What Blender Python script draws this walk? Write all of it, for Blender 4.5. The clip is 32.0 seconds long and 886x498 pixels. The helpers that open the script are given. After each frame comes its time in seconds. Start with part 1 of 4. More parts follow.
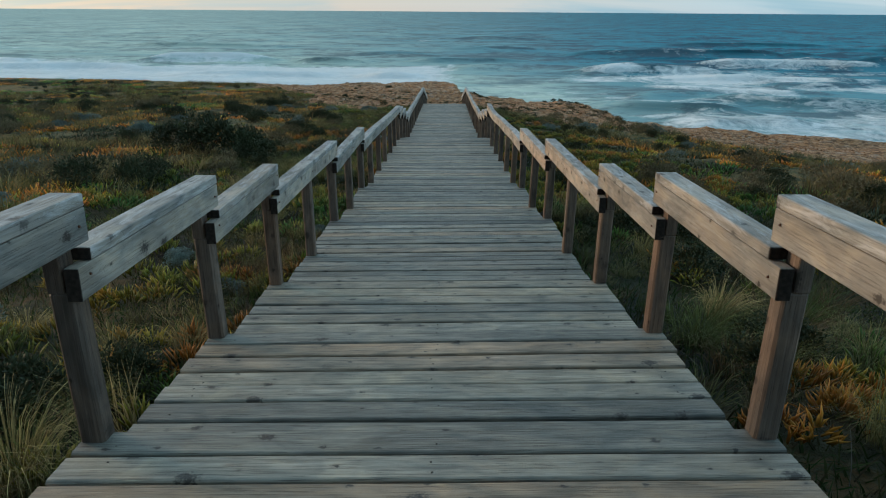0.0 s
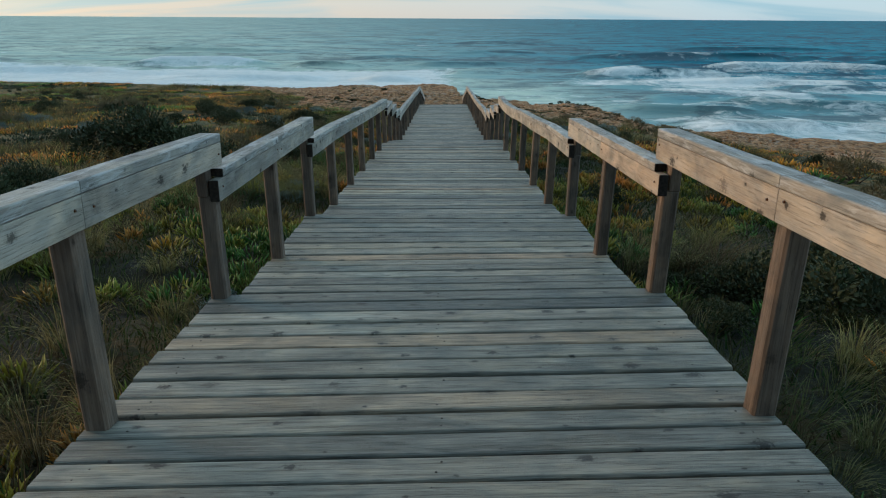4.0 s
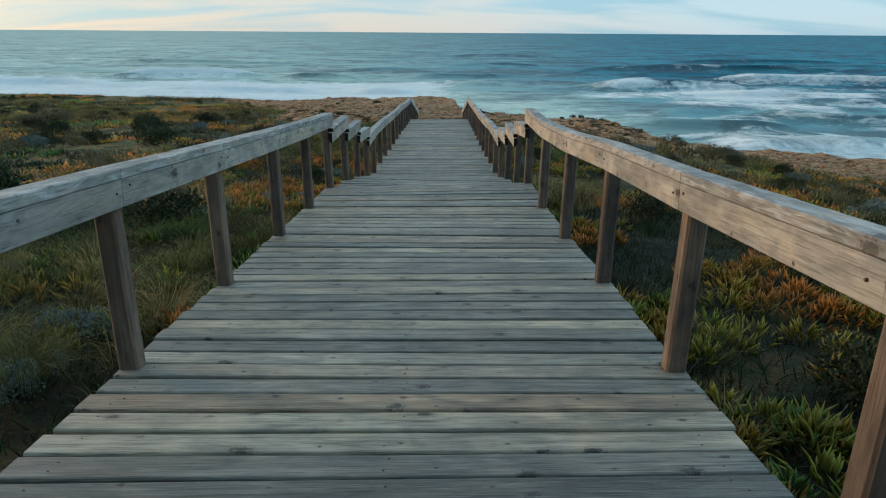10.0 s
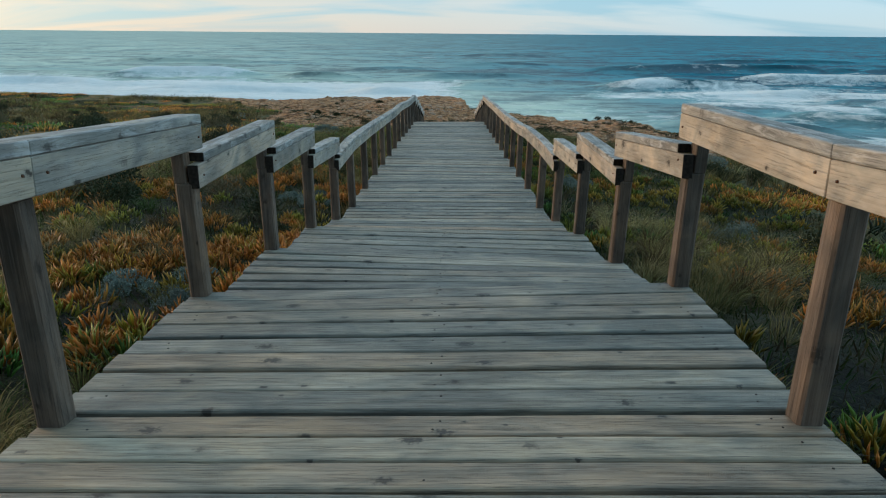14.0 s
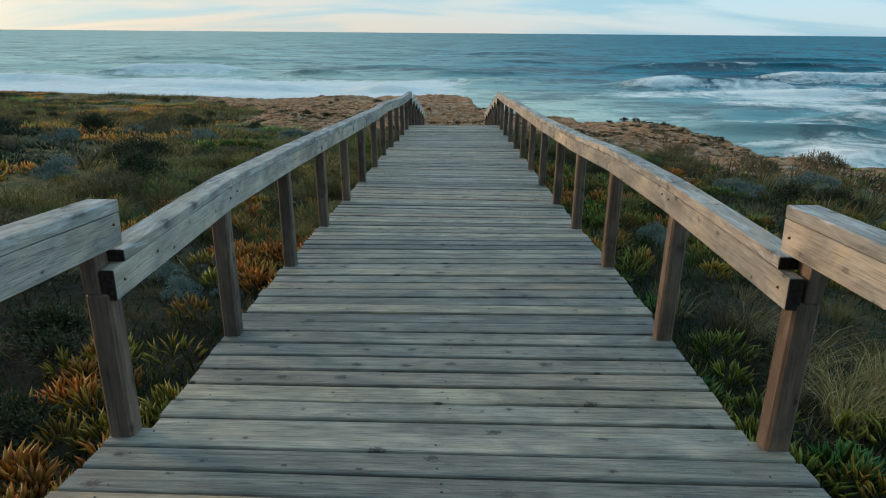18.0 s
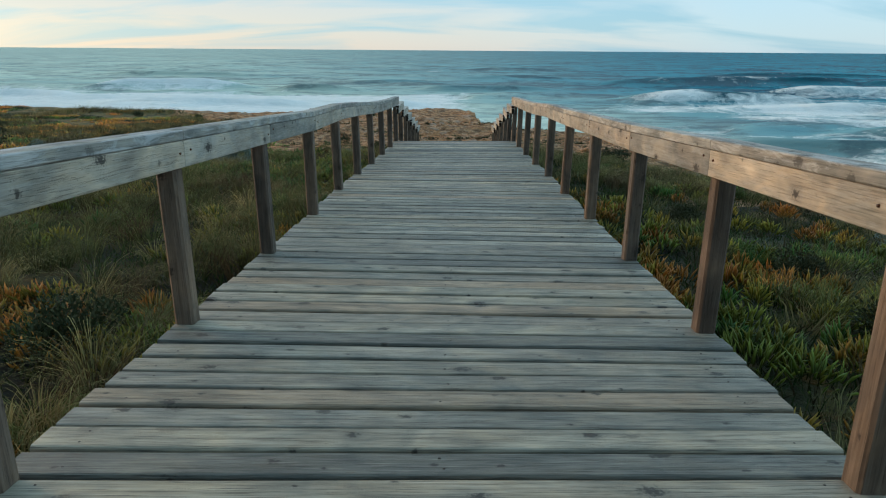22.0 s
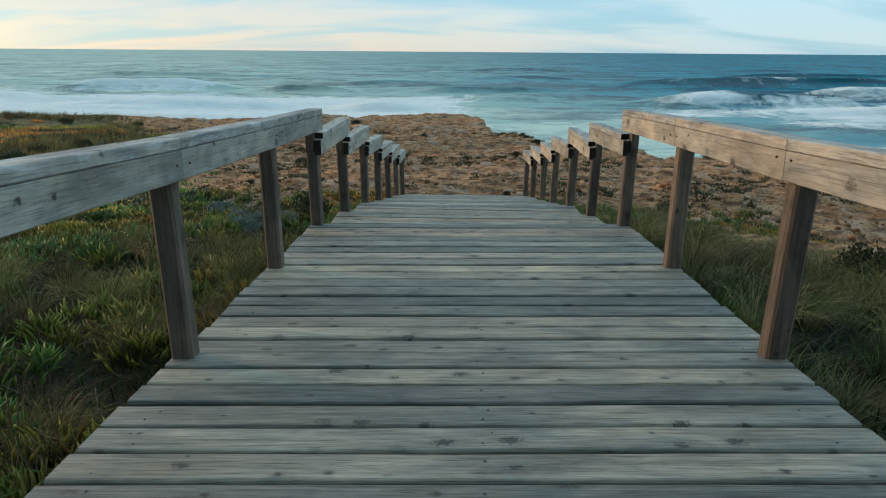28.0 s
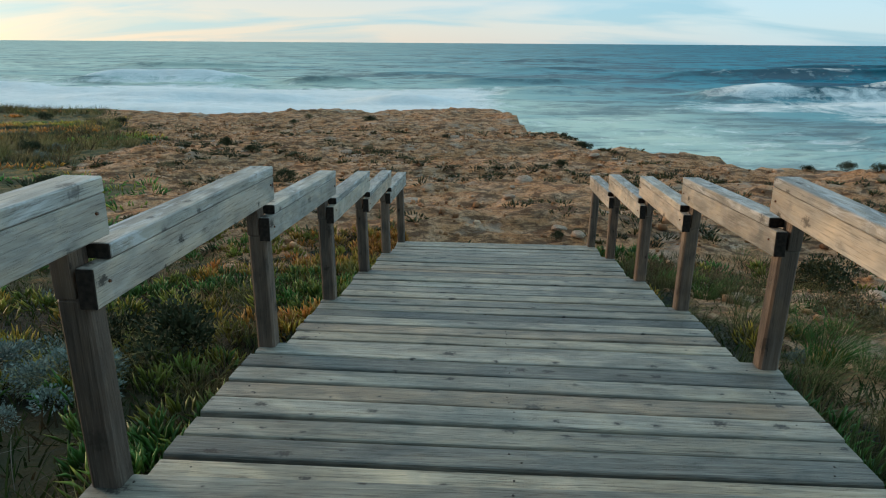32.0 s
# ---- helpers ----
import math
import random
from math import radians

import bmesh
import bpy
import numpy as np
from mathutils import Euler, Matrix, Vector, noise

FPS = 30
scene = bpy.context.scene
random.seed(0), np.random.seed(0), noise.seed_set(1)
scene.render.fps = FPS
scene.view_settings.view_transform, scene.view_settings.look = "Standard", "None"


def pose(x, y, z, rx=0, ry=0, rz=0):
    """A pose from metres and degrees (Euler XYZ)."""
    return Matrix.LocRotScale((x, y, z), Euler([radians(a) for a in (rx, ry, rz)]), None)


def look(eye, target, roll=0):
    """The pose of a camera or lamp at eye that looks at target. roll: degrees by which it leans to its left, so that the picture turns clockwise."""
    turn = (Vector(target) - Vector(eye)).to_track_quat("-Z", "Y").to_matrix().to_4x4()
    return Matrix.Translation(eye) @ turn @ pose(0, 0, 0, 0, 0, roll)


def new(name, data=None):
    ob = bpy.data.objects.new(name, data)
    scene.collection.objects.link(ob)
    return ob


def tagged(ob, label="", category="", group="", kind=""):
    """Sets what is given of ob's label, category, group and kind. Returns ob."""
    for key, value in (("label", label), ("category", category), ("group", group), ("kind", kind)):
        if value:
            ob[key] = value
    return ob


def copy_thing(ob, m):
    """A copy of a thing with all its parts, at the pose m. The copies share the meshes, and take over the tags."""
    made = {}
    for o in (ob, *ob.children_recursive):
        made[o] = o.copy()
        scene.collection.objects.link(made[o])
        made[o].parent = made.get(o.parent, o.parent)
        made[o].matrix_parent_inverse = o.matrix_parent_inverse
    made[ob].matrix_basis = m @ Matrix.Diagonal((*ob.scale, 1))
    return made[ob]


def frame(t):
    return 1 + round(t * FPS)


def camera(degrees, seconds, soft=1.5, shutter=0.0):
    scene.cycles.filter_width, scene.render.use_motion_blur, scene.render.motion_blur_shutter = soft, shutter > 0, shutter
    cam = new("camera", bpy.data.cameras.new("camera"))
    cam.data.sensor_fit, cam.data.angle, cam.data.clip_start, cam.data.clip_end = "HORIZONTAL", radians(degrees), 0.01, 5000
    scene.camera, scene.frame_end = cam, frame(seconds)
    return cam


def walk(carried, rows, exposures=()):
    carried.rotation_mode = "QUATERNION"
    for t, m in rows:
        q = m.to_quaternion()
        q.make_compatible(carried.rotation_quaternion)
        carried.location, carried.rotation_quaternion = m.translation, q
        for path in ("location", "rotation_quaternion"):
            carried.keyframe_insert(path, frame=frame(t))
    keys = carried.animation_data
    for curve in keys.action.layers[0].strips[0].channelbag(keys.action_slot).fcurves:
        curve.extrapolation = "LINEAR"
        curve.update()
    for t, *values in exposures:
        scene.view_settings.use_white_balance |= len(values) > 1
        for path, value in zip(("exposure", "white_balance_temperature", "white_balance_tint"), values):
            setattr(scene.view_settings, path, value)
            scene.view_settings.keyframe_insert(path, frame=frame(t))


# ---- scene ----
cam = camera(66.2, 32.0, soft=1.1)
UNIT = 1.12  # metres to one unit of the plan, in which the deck is 2.26 wide between its posts
# seconds, eye x, y, z, turn about x, y, z
ROWS = [
    (0.0, 0.035, -0.075, 1.351, 70.64, -0.39, 0.22),
    (0.5, 0.066, 0.379, 1.230, 70.59, -0.40, 0.08),
    (1.0, 0.074, 0.840, 1.151, 70.63, -0.43, 0.10),
    (1.5, 0.054, 1.293, 1.065, 70.71, -0.46, 0.09),
    (2.0, 0.044, 1.745, 0.978, 70.81, -0.38, 0.20),
    (2.5, 0.009, 2.209, 0.938, 70.85, -0.42, 0.36),
    (4.5, 0.020, 4.157, 0.529, 71.31, -0.34, 0.03),
    (5.0, 0.030, 4.564, 0.523, 71.42, -0.39, 0.01),
    (5.5, 0.060, 4.993, 0.482, 71.46, -0.41, 0.04),
    (6.0, 0.058, 5.423, 0.338, 71.69, -0.44, 0.11),
    (6.5, 0.070, 5.920, 0.285, 71.65, -0.43, 0.14),
    (7.0, 0.082, 6.431, 0.265, 71.71, -0.49, 0.18),
    (7.5, 0.094, 6.897, 0.254, 71.77, -0.43, 0.14),
    (8.0, 0.088, 7.372, 0.218, 71.84, -0.48, 0.10),
    (8.5, 0.086, 7.875, 0.131, 71.85, -0.51, 0.11),
    (9.0, 0.108, 8.429, 0.022, 71.98, -0.43, 0.03),
    (9.5, 0.149, 9.021, -0.020, 72.13, -0.40, 0.10),
    (10.0, 0.167, 9.610, -0.059, 72.25, -0.37, 0.08),
    (10.5, 0.187, 10.188, -0.160, 72.28, -0.36, 0.17),
    (11.0, 0.209, 10.735, -0.292, 72.37, -0.40, 0.30),
    (11.5, 0.195, 11.286, -0.352, 72.40, -0.42, 0.44),
    (12.0, 0.170, 11.856, -0.376, 72.35, -0.42, 0.54),
    (12.5, 0.118, 12.442, -0.422, 72.42, -0.39, 0.64),
    (13.0, 0.090, 13.072, -0.478, 72.38, -0.38, 0.65),
    (13.5, 0.053, 13.722, -0.536, 72.37, -0.47, 0.69),
    (14.0, 0.042, 14.401, -0.593, 72.32, -0.45, 0.66),
    (14.5, 0.032, 15.082, -0.642, 72.28, -0.42, 0.59),
    (15.0, 0.052, 15.778, -0.693, 72.29, -0.32, 0.54),
    (15.5, 0.056, 16.450, -0.747, 72.30, -0.36, 0.55),
    (17.5, 0.019, 18.761, -1.056, 72.31, -0.50, 0.72),
    (18.0, 0.028, 19.278, -1.096, 72.29, -0.44, 1.08),
    (18.5, 0.019, 19.830, -1.205, 72.40, -0.38, 1.31),
    (19.0, 0.035, 20.343, -1.264, 72.56, -0.44, 1.44),
    (19.5, 0.029, 20.845, -1.358, 72.71, -0.45, 1.44),
    (20.0, 0.023, 21.400, -1.427, 72.94, -0.45, 1.32),
    (20.5, 0.023, 21.948, -1.512, 73.23, -0.47, 1.26),
    (21.0, 0.038, 22.516, -1.616, 73.44, -0.39, 1.26),
    (21.5, 0.059, 23.138, -1.655, 73.48, -0.44, 1.29),
    (22.0, 0.040, 23.794, -1.694, 73.64, -0.40, 1.21),
    (22.5, 0.050, 24.482, -1.736, 73.74, -0.41, 1.22),
    (23.0, 0.032, 25.192, -1.765, 73.67, -0.38, 1.15),
    (23.5, 0.011, 25.929, -1.839, 73.71, -0.42, 1.01),
    (24.0, -0.004, 26.677, -1.884, 73.72, -0.39, 0.84),
    (24.5, -0.033, 27.417, -1.928, 73.85, -0.36, 0.59),
    (25.0, -0.068, 28.115, -1.955, 73.87, -0.42, 0.59),
    (25.5, -0.096, 28.842, -1.998, 73.86, -0.48, 0.68),
    (27.5, -0.087, 31.719, -2.137, 73.77, -0.41, 1.22),
    (28.0, -0.092, 32.397, -2.173, 73.75, -0.41, 1.45),
    (28.5, -0.103, 33.056, -2.210, 73.78, -0.38, 1.76),
    (29.0, -0.115, 33.703, -2.238, 73.76, -0.43, 2.13),
    (29.5, -0.141, 34.301, -2.294, 73.80, -0.54, 2.74),
    (30.0, -0.136, 34.875, -2.314, 73.63, -0.49, 3.31),
    (30.5, -0.142, 35.460, -2.340, 73.61, -0.42, 3.76),
    (31.0, -0.139, 36.024, -2.381, 73.51, -0.37, 3.96),
    (31.5, -0.122, 36.561, -2.414, 73.27, -0.39, 4.08),
    (32.0, -0.126, 37.080, -2.435, 73.08, -0.37, 3.81),
]
walk(cam, [(t, pose(UNIT * x, UNIT * y, UNIT * z, *turn)) for t, x, y, z, *turn in ROWS], [(0.0, 0.12, 5670, 2), (4.0, 0.17, 5680, 2), (8.0, 0.25, 5690, 2), (12.0, 0.26, 5700, 2), (24.0, 0.34, 5800, 1), (32.0, 0.35, 5850, 1)])

# ---- light: a low sun behind thin cloud on the left, a broad evening sky ----
SUN_AZ, SUN_EL = -62.0, 9.0
world = bpy.data.worlds.new("evening_sky")
scene.world = world
world.use_nodes = True
wt = world.node_tree
wt.nodes.clear()


def wnode(kind, **values):
    n = wt.nodes.new(kind)
    for k, v in values.items():
        n.inputs[k].default_value = v
    return n


def wmath(op, a, b):
    n = wt.nodes.new("ShaderNodeMath")
    n.operation = op
    for i, v in enumerate((a, b)):
        if isinstance(v, (int, float)):
            n.inputs[i].default_value = v
        else:
            wt.links.new(v, n.inputs[i])
    return n.outputs[0]


def wmix(fac, a, b, blend="MIX"):
    n = wt.nodes.new("ShaderNodeMix")
    n.data_type, n.blend_type = "RGBA", blend
    for i, v in ((0, fac), (6, a), (7, b)):
        if isinstance(v, (int, float)):
            n.inputs[i].default_value = v
        elif isinstance(v, tuple):
            n.inputs[i].default_value = (*v, 1)
        else:
            wt.links.new(v, n.inputs[i])
    return n.outputs[2]


def wramp(v, stops):
    n = wt.nodes.new("ShaderNodeValToRGB")
    e = n.color_ramp.elements
    while len(e) < len(stops):
        e.new(0.5)
    for el, (p, c) in zip(e, stops):
        el.position, el.color = p, (*c, 1) if isinstance(c, tuple) else (c, c, c, 1)
    wt.links.new(v, n.inputs[0])
    return n.outputs[0]


sky = wt.nodes.new("ShaderNodeTexSky")
sky.sky_type, sky.sun_disc = "NISHITA", False
sky.sun_elevation, sky.sun_rotation = radians(SUN_EL), radians(SUN_AZ)
sky.air_density, sky.dust_density, sky.ozone_density = 0.8, 0.4, 2.0
direction = wt.nodes.new("ShaderNodeTexCoord").outputs["Generated"]
split = wt.nodes.new("ShaderNodeSeparateXYZ")
wt.links.new(direction, split.inputs[0])
height = wmath("MAXIMUM", split.outputs[2], 0.0)
# cloud deck seen from below: the direction thrown on to a level sheet
flat = wmath("ADD", height, 0.22)
sheet = wt.nodes.new("ShaderNodeCombineXYZ")
wt.links.new(wmath("DIVIDE", split.outputs[0], flat), sheet.inputs[0])
wt.links.new(wmath("DIVIDE", split.outputs[1], flat), sheet.inputs[1])
stretch = wt.nodes.new("ShaderNodeMapping")
stretch.inputs["Scale"].default_value = (0.55, 1.5, 1.0)
stretch.inputs["Rotation"].default_value = (0, 0, radians(7))
wt.links.new(sheet.outputs[0], stretch.inputs[0])
puff = wnode("ShaderNodeTexNoise", Scale=1.5, Detail=6.0, Roughness=0.52, Distortion=0.6)
wt.links.new(stretch.outputs[0], puff.inputs["Vector"])
cover = wramp(puff.outputs[0], ((0.37, 0.0), (0.56, 1.0)))
# cloud colour: peach towards the low sun, grey-blue away from it
side = wmath("ADD", wmath("MULTIPLY", split.outputs[0], -0.9), wmath("MULTIPLY", split.outputs[1], 0.35))
glow = wramp(side, ((0.0, 0.0), (0.75, 1.0)))
low = wramp(height, ((0.0, 1.0), (0.16, 0.0)))
cloud = wmix(glow, (0.49, 0.68, 0.785), (0.63, 0.58, 0.54))
cloud = wmix(wmath("MULTIPLY", low, wmath("ADD", 0.30, wmath("MULTIPLY", glow, 0.6))), cloud, (0.82, 0.60, 0.49))
clear = wmix(wmath("MULTIPLY", glow, low), (0.36, 0.53, 0.63), (0.42, 0.52, 0.58))
veil = wmix(cover, clear, cloud)
# evening sky raised ahead and right, lighting the left rail; dull behind the walker
ahead_right = wmath("ADD", wmath("MULTIPLY", split.outputs[0], 0.40), wmath("MULTIPLY", split.outputs[1], 0.43))
veil = wmix(1.0, veil, wramp(height, ((0.0, 0.76), (0.12, 0.78), (0.30, 1.0))), "MULTIPLY")
bright = wmix(1.0, veil, wramp(wmath("ADD", wmath("MULTIPLY", ahead_right, 0.9), 0.5), ((0.08, 0.10), (0.52, 0.88), (0.92, 1.08))), "MULTIPLY")
skyback = wnode("ShaderNodeBackground", Strength=0.035)
wt.links.new(sky.outputs[0], skyback.inputs[0])
veilback = wnode("ShaderNodeBackground", Strength=0.90)
wt.links.new(bright, veilback.inputs[0])
both = wt.nodes.new("ShaderNodeAddShader")
wt.links.new(skyback.outputs[0], both.inputs[0])
wt.links.new(veilback.outputs[0], both.inputs[1])
wout = wt.nodes.new("ShaderNodeOutputWorld")
wt.links.new(both.outputs[0], wout.inputs[0])

lamp = bpy.data.lights.new("sun", "SUN")
lamp.energy, lamp.angle, lamp.color = 2.1, radians(18), (1.0, 0.65, 0.39)
sun = new("sun", lamp)
sun_way = Vector((math.sin(radians(SUN_AZ)) * math.cos(radians(SUN_EL)), math.cos(radians(SUN_AZ)) * math.cos(radians(SUN_EL)), math.sin(radians(SUN_EL))))
sun.matrix_world = look(sun_way * 60, (0, 0, 0))
scene.view_settings.exposure = 0.0


# ---- materials ----
class Mat:
    """A small builder of node materials."""

    def __init__(self, name, rough=0.8, bump=0.0):
        self.m = bpy.data.materials.new(name)
        self.m.use_nodes = True
        self.t = self.m.node_tree
        self.b = self.t.nodes["Principled BSDF"]
        self.b.inputs["Roughness"].default_value = rough
        self.b.inputs["Specular IOR Level"].default_value = 0.3

    def node(self, kind, **values):
        n = self.t.nodes.new(kind)
        for k, v in values.items():
            if isinstance(v, (int, float, tuple)):
                n.inputs[k].default_value = v
            else:
                self.t.links.new(v, n.inputs[k])
        return n

    def link(self, a, b):
        self.t.links.new(a, b)

    def math(self, op, a, b=0.0, c=None):
        n = self.t.nodes.new("ShaderNodeMath")
        n.operation = op
        for i, v in enumerate((a, b) if c is None else (a, b, c)):
            if isinstance(v, (int, float)):
                n.inputs[i].default_value = v
            else:
                self.link(v, n.inputs[i])
        return n.outputs[0]

    def mix(self, fac, a, b, blend="MIX"):
        n = self.t.nodes.new("ShaderNodeMix")
        n.data_type, n.blend_type = "RGBA", blend
        for i, v in ((0, fac), (6, a), (7, b)):
            if isinstance(v, (int, float)):
                n.inputs[i].default_value = v
            elif isinstance(v, tuple):
                n.inputs[i].default_value = (*v, 1)
            else:
                self.link(v, n.inputs[i])
        return n.outputs[2]

    def ramp(self, v, *stops):
        n = self.t.nodes.new("ShaderNodeValToRGB")
        e = n.color_ramp.elements
        while len(e) < len(stops):
            e.new(0.5)
        for el, (p, c) in zip(e, stops):
            el.position, el.color = p, (*c, 1) if isinstance(c, tuple) else (c, c, c, 1)
        self.link(v, n.inputs[0])
        return n.outputs[0]

    def coord(self, which="Object"):
        return self.t.nodes.new("ShaderNodeTexCoord").outputs[which]

    def scaled(self, vec, scale, shift=None):
        n = self.t.nodes.new("ShaderNodeMapping")
        n.inputs["Scale"].default_value = scale
        self.link(vec, n.inputs[0])
        if shift is not None:
            self.link(shift, n.inputs["Location"])
        return n.outputs[0]

    def noise(self, vec, scale, detail=4.0, rough=0.55, distort=0.0):
        return self.node("ShaderNodeTexNoise", Vector=vec, Scale=scale, Detail=detail, Roughness=rough, Distortion=distort).outputs[0]

    def attr(self, name):
        n = self.t.nodes.new("ShaderNodeAttribute")
        n.attribute_name = name
        return n.outputs["Color"]

    def random(self):
        return self.t.nodes.new("ShaderNodeObjectInfo").outputs["Random"]

    def bump(self, height, strength, distance):
        n = self.node("ShaderNodeBump", Strength=strength, Distance=distance, Height=height)
        self.link(n.outputs[0], self.b.inputs["Normal"])

    def done(self, colour, rough=None):
        if isinstance(colour, tuple):
            self.b.inputs["Base Color"].default_value = (*colour, 1)
        else:
            self.link(colour, self.b.inputs["Base Color"])
        if rough is not None:
            self.link(rough, self.b.inputs["Roughness"])
        return self.m


def wood(name, axis, pale, mid, dark, worn=0.0, knots=1.0, contrast=1.0, streak=1.0, gloss=0.26):
    """Weathered timber with its grain along one axis (0, 1 or 2) of the object."""
    w = Mat(name, 0.82)
    at = w.coord()
    ran = w.random()
    off = w.node("ShaderNodeCombineXYZ", X=w.math("MULTIPLY", ran, 37.0), Y=w.math("MULTIPLY", ran, 91.0), Z=w.math("MULTIPLY", ran, 53.0)).outputs[0]
    s = [26.0, 26.0, 26.0]
    s[axis] = 0.8
    grain = w.noise(w.scaled(at, tuple(s), off), 2.2, 8.0, 0.68, 0.5)
    s2 = [120.0, 120.0, 120.0]
    s2[axis] = 3.0
    fibre = w.noise(w.scaled(at, tuple(s2), off), 2.0, 7.0, 0.68)
    s3 = [3.0, 3.0, 3.0]
    s3[axis] = 1.1
    patch = w.noise(w.scaled(at, tuple(s3), off), 1.2, 4.0, 0.6, 0.6)
    col = w.ramp(grain, (0.22, dark), (0.46, mid), (0.78, pale))
    col = w.mix(1.0 - 0.88 * streak, col, tuple(0.55 * p + 0.45 * q for p, q in zip(pale, mid)))
    s5 = [5.0, 5.0, 5.0]
    s5[axis] = 2.6
    blot = w.noise(w.scaled(at, tuple(s5), off), 1.4, 3.0, 0.55, 1.0)
    col = w.mix(w.ramp(patch, (0.38, 0.0), (0.66, 0.75)), col, tuple(0.50 * v for v in mid))
    col = w.mix(0.85, col, w.ramp(blot, (0.30, (0.56, 0.62, 0.66)), (0.50, (0.98, 0.98, 0.98)), (0.70, (1.34, 1.26, 1.14))), "MULTIPLY")
    # every piece has its own tone, from silver grey to tan
    tone = w.ramp(ran, (0.0, (0.37, 0.42, 0.45)), (0.14, (1.15, 1.14, 1.08)), (0.28, (0.57, 0.61, 0.63)), (0.44, (1.50, 1.38, 1.18)), (0.58, (0.85, 0.87, 0.86)), (0.70, (1.22, 0.96, 0.74)), (0.78, (0.95, 0.95, 0.92)), (0.86, (0.46, 0.50, 0.52)), (1.0, (1.42, 1.40, 1.34)))
    col = w.mix(0.95 * contrast, col, tone, "MULTIPLY")
    crack = w.ramp(fibre, (0.38, 0.0), (0.45, 1.0))
    col = w.mix(w.ramp(fibre, (0.54, 0.0), (0.70, 0.30 * streak)), col, tuple(min(0.8, 1.35 * v) for v in pale))
    col = w.mix(w.math("MULTIPLY", w.math("SUBTRACT", 1.0, crack), 0.60 * streak), col, tuple(0.55 * v for v in dark))
    if worn:
        s4 = [16.0, 16.0, 16.0]
        s4[axis] = 2.4
        chip = w.ramp(w.noise(w.scaled(at, tuple(s4), off), 1.6, 6.0, 0.7, 0.8), (0.50, 0.0), (0.62, 1.0))
        col = w.mix(w.math("MULTIPLY", chip, worn), col, tuple(min(0.75, 1.75 * v) for v in pale))
    # knots: few, small, round, each with a ring of disturbed grain
    ax = w.t.nodes.new("ShaderNodeSeparateXYZ")
    w.link(at, ax.inputs[0])
    along = ax.outputs[axis]
    across = w.math("ADD", ax.outputs[(1, 2, 0)[axis]], 0.0 if axis == 0 else ax.outputs[(2, 0, 1)[axis]])
    place = w.node("ShaderNodeCombineXYZ", X=w.math("ADD", w.math("MULTIPLY", along, 4.2), w.math("MULTIPLY", ran, 170.0)), Y=w.math("ADD", w.math("MULTIPLY", across, 6.5), w.math("MULTIPLY", ran, 310.0))).outputs[0]
    cell = w.t.nodes.new("ShaderNodeTexVoronoi")
    cell.voronoi_dimensions = "2D"
    w.link(place, cell.inputs["Vector"])
    cell.inputs["Scale"].default_value = 1.0
    pick = w.t.nodes.new("ShaderNodeSeparateColor")
    w.link(cell.outputs["Color"], pick.inputs[0])
    some = w.ramp(pick.outputs[0], (0.12, 0.0), (0.45, 1.0))
    wide = w.math("ADD", 0.30, w.math("MULTIPLY", w.math("MULTIPLY", pick.outputs[1], pick.outputs[1]), 1.15))
    near = w.math("ADD", w.math("DIVIDE", cell.outputs["Distance"], wide), w.math("ADD", w.math("MULTIPLY", w.math("SUBTRACT", fibre, 0.5), 0.22), w.math("MULTIPLY", w.math("SUBTRACT", w.noise(at, 70.0, 3.0), 0.5), 0.30)))
    spot = w.math("MULTIPLY", w.ramp(near, (0.0, 1.0), (0.06, 1.0), (0.13, 0.0)), some)
    ring = w.math("MULTIPLY", w.ramp(near, (0.0, 1.0), (0.26, 0.0)), some)
    col = w.mix(w.math("MULTIPLY", ring, 0.60), col, tuple(0.5 * v for v in mid))
    col = w.mix(w.math("MULTIPLY", spot, 0.80 * knots), col, (0.022, 0.017, 0.013))
    w.bump(w.math("ADD", w.math("MULTIPLY", grain, 0.6), w.math("MULTIPLY", crack, 0.5)), 0.6, 0.005)
    w.b.inputs["Specular IOR Level"].default_value = gloss
    return w.done(col, w.ramp(grain, (0.2, 0.80 - 0.5 * (gloss - 0.26)), (0.8, 0.56 - 0.5 * (gloss - 0.26))))


DECK_WOOD = wood("weathered_deck_timber", 0, (0.53, 0.48, 0.395), (0.28, 0.257, 0.209), (0.042, 0.036, 0.028), streak=1.0, gloss=0.45, contrast=1.0)
RAIL_WOOD = wood("weathered_rail_timber", 1, (0.60, 0.55, 0.475), (0.42, 0.365, 0.30), (0.15, 0.115, 0.085), worn=0.12, contrast=0.55, streak=0.55)
CAP_WOOD = wood("worn_rail_cap_timber", 1, (0.56, 0.53, 0.48), (0.38, 0.355, 0.315), (0.13, 0.115, 0.10), worn=0.45, knots=0.7, contrast=0.40, streak=0.7)
POST_WOOD = wood("dark_post_timber", 2, (0.33, 0.255, 0.20), (0.165, 0.118, 0.087), (0.048, 0.031, 0.022), knots=0.7, contrast=0.6, streak=0.8)
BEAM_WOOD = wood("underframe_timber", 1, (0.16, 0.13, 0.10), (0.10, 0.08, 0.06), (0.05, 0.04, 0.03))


def metal():
    m = Mat("rusty_galvanised_steel", 0.55)
    n = m.noise(m.coord(), 60.0, 4.0)
    m.b.inputs["Metallic"].default_value = 0.7
    return m.done(m.ramp(n, (0.4, (0.16, 0.15, 0.14)), (0.62, (0.20, 0.08, 0.035))))


STEEL = metal()
RUST = Mat("rusted_nail_head", 0.7).done((0.055, 0.046, 0.038))


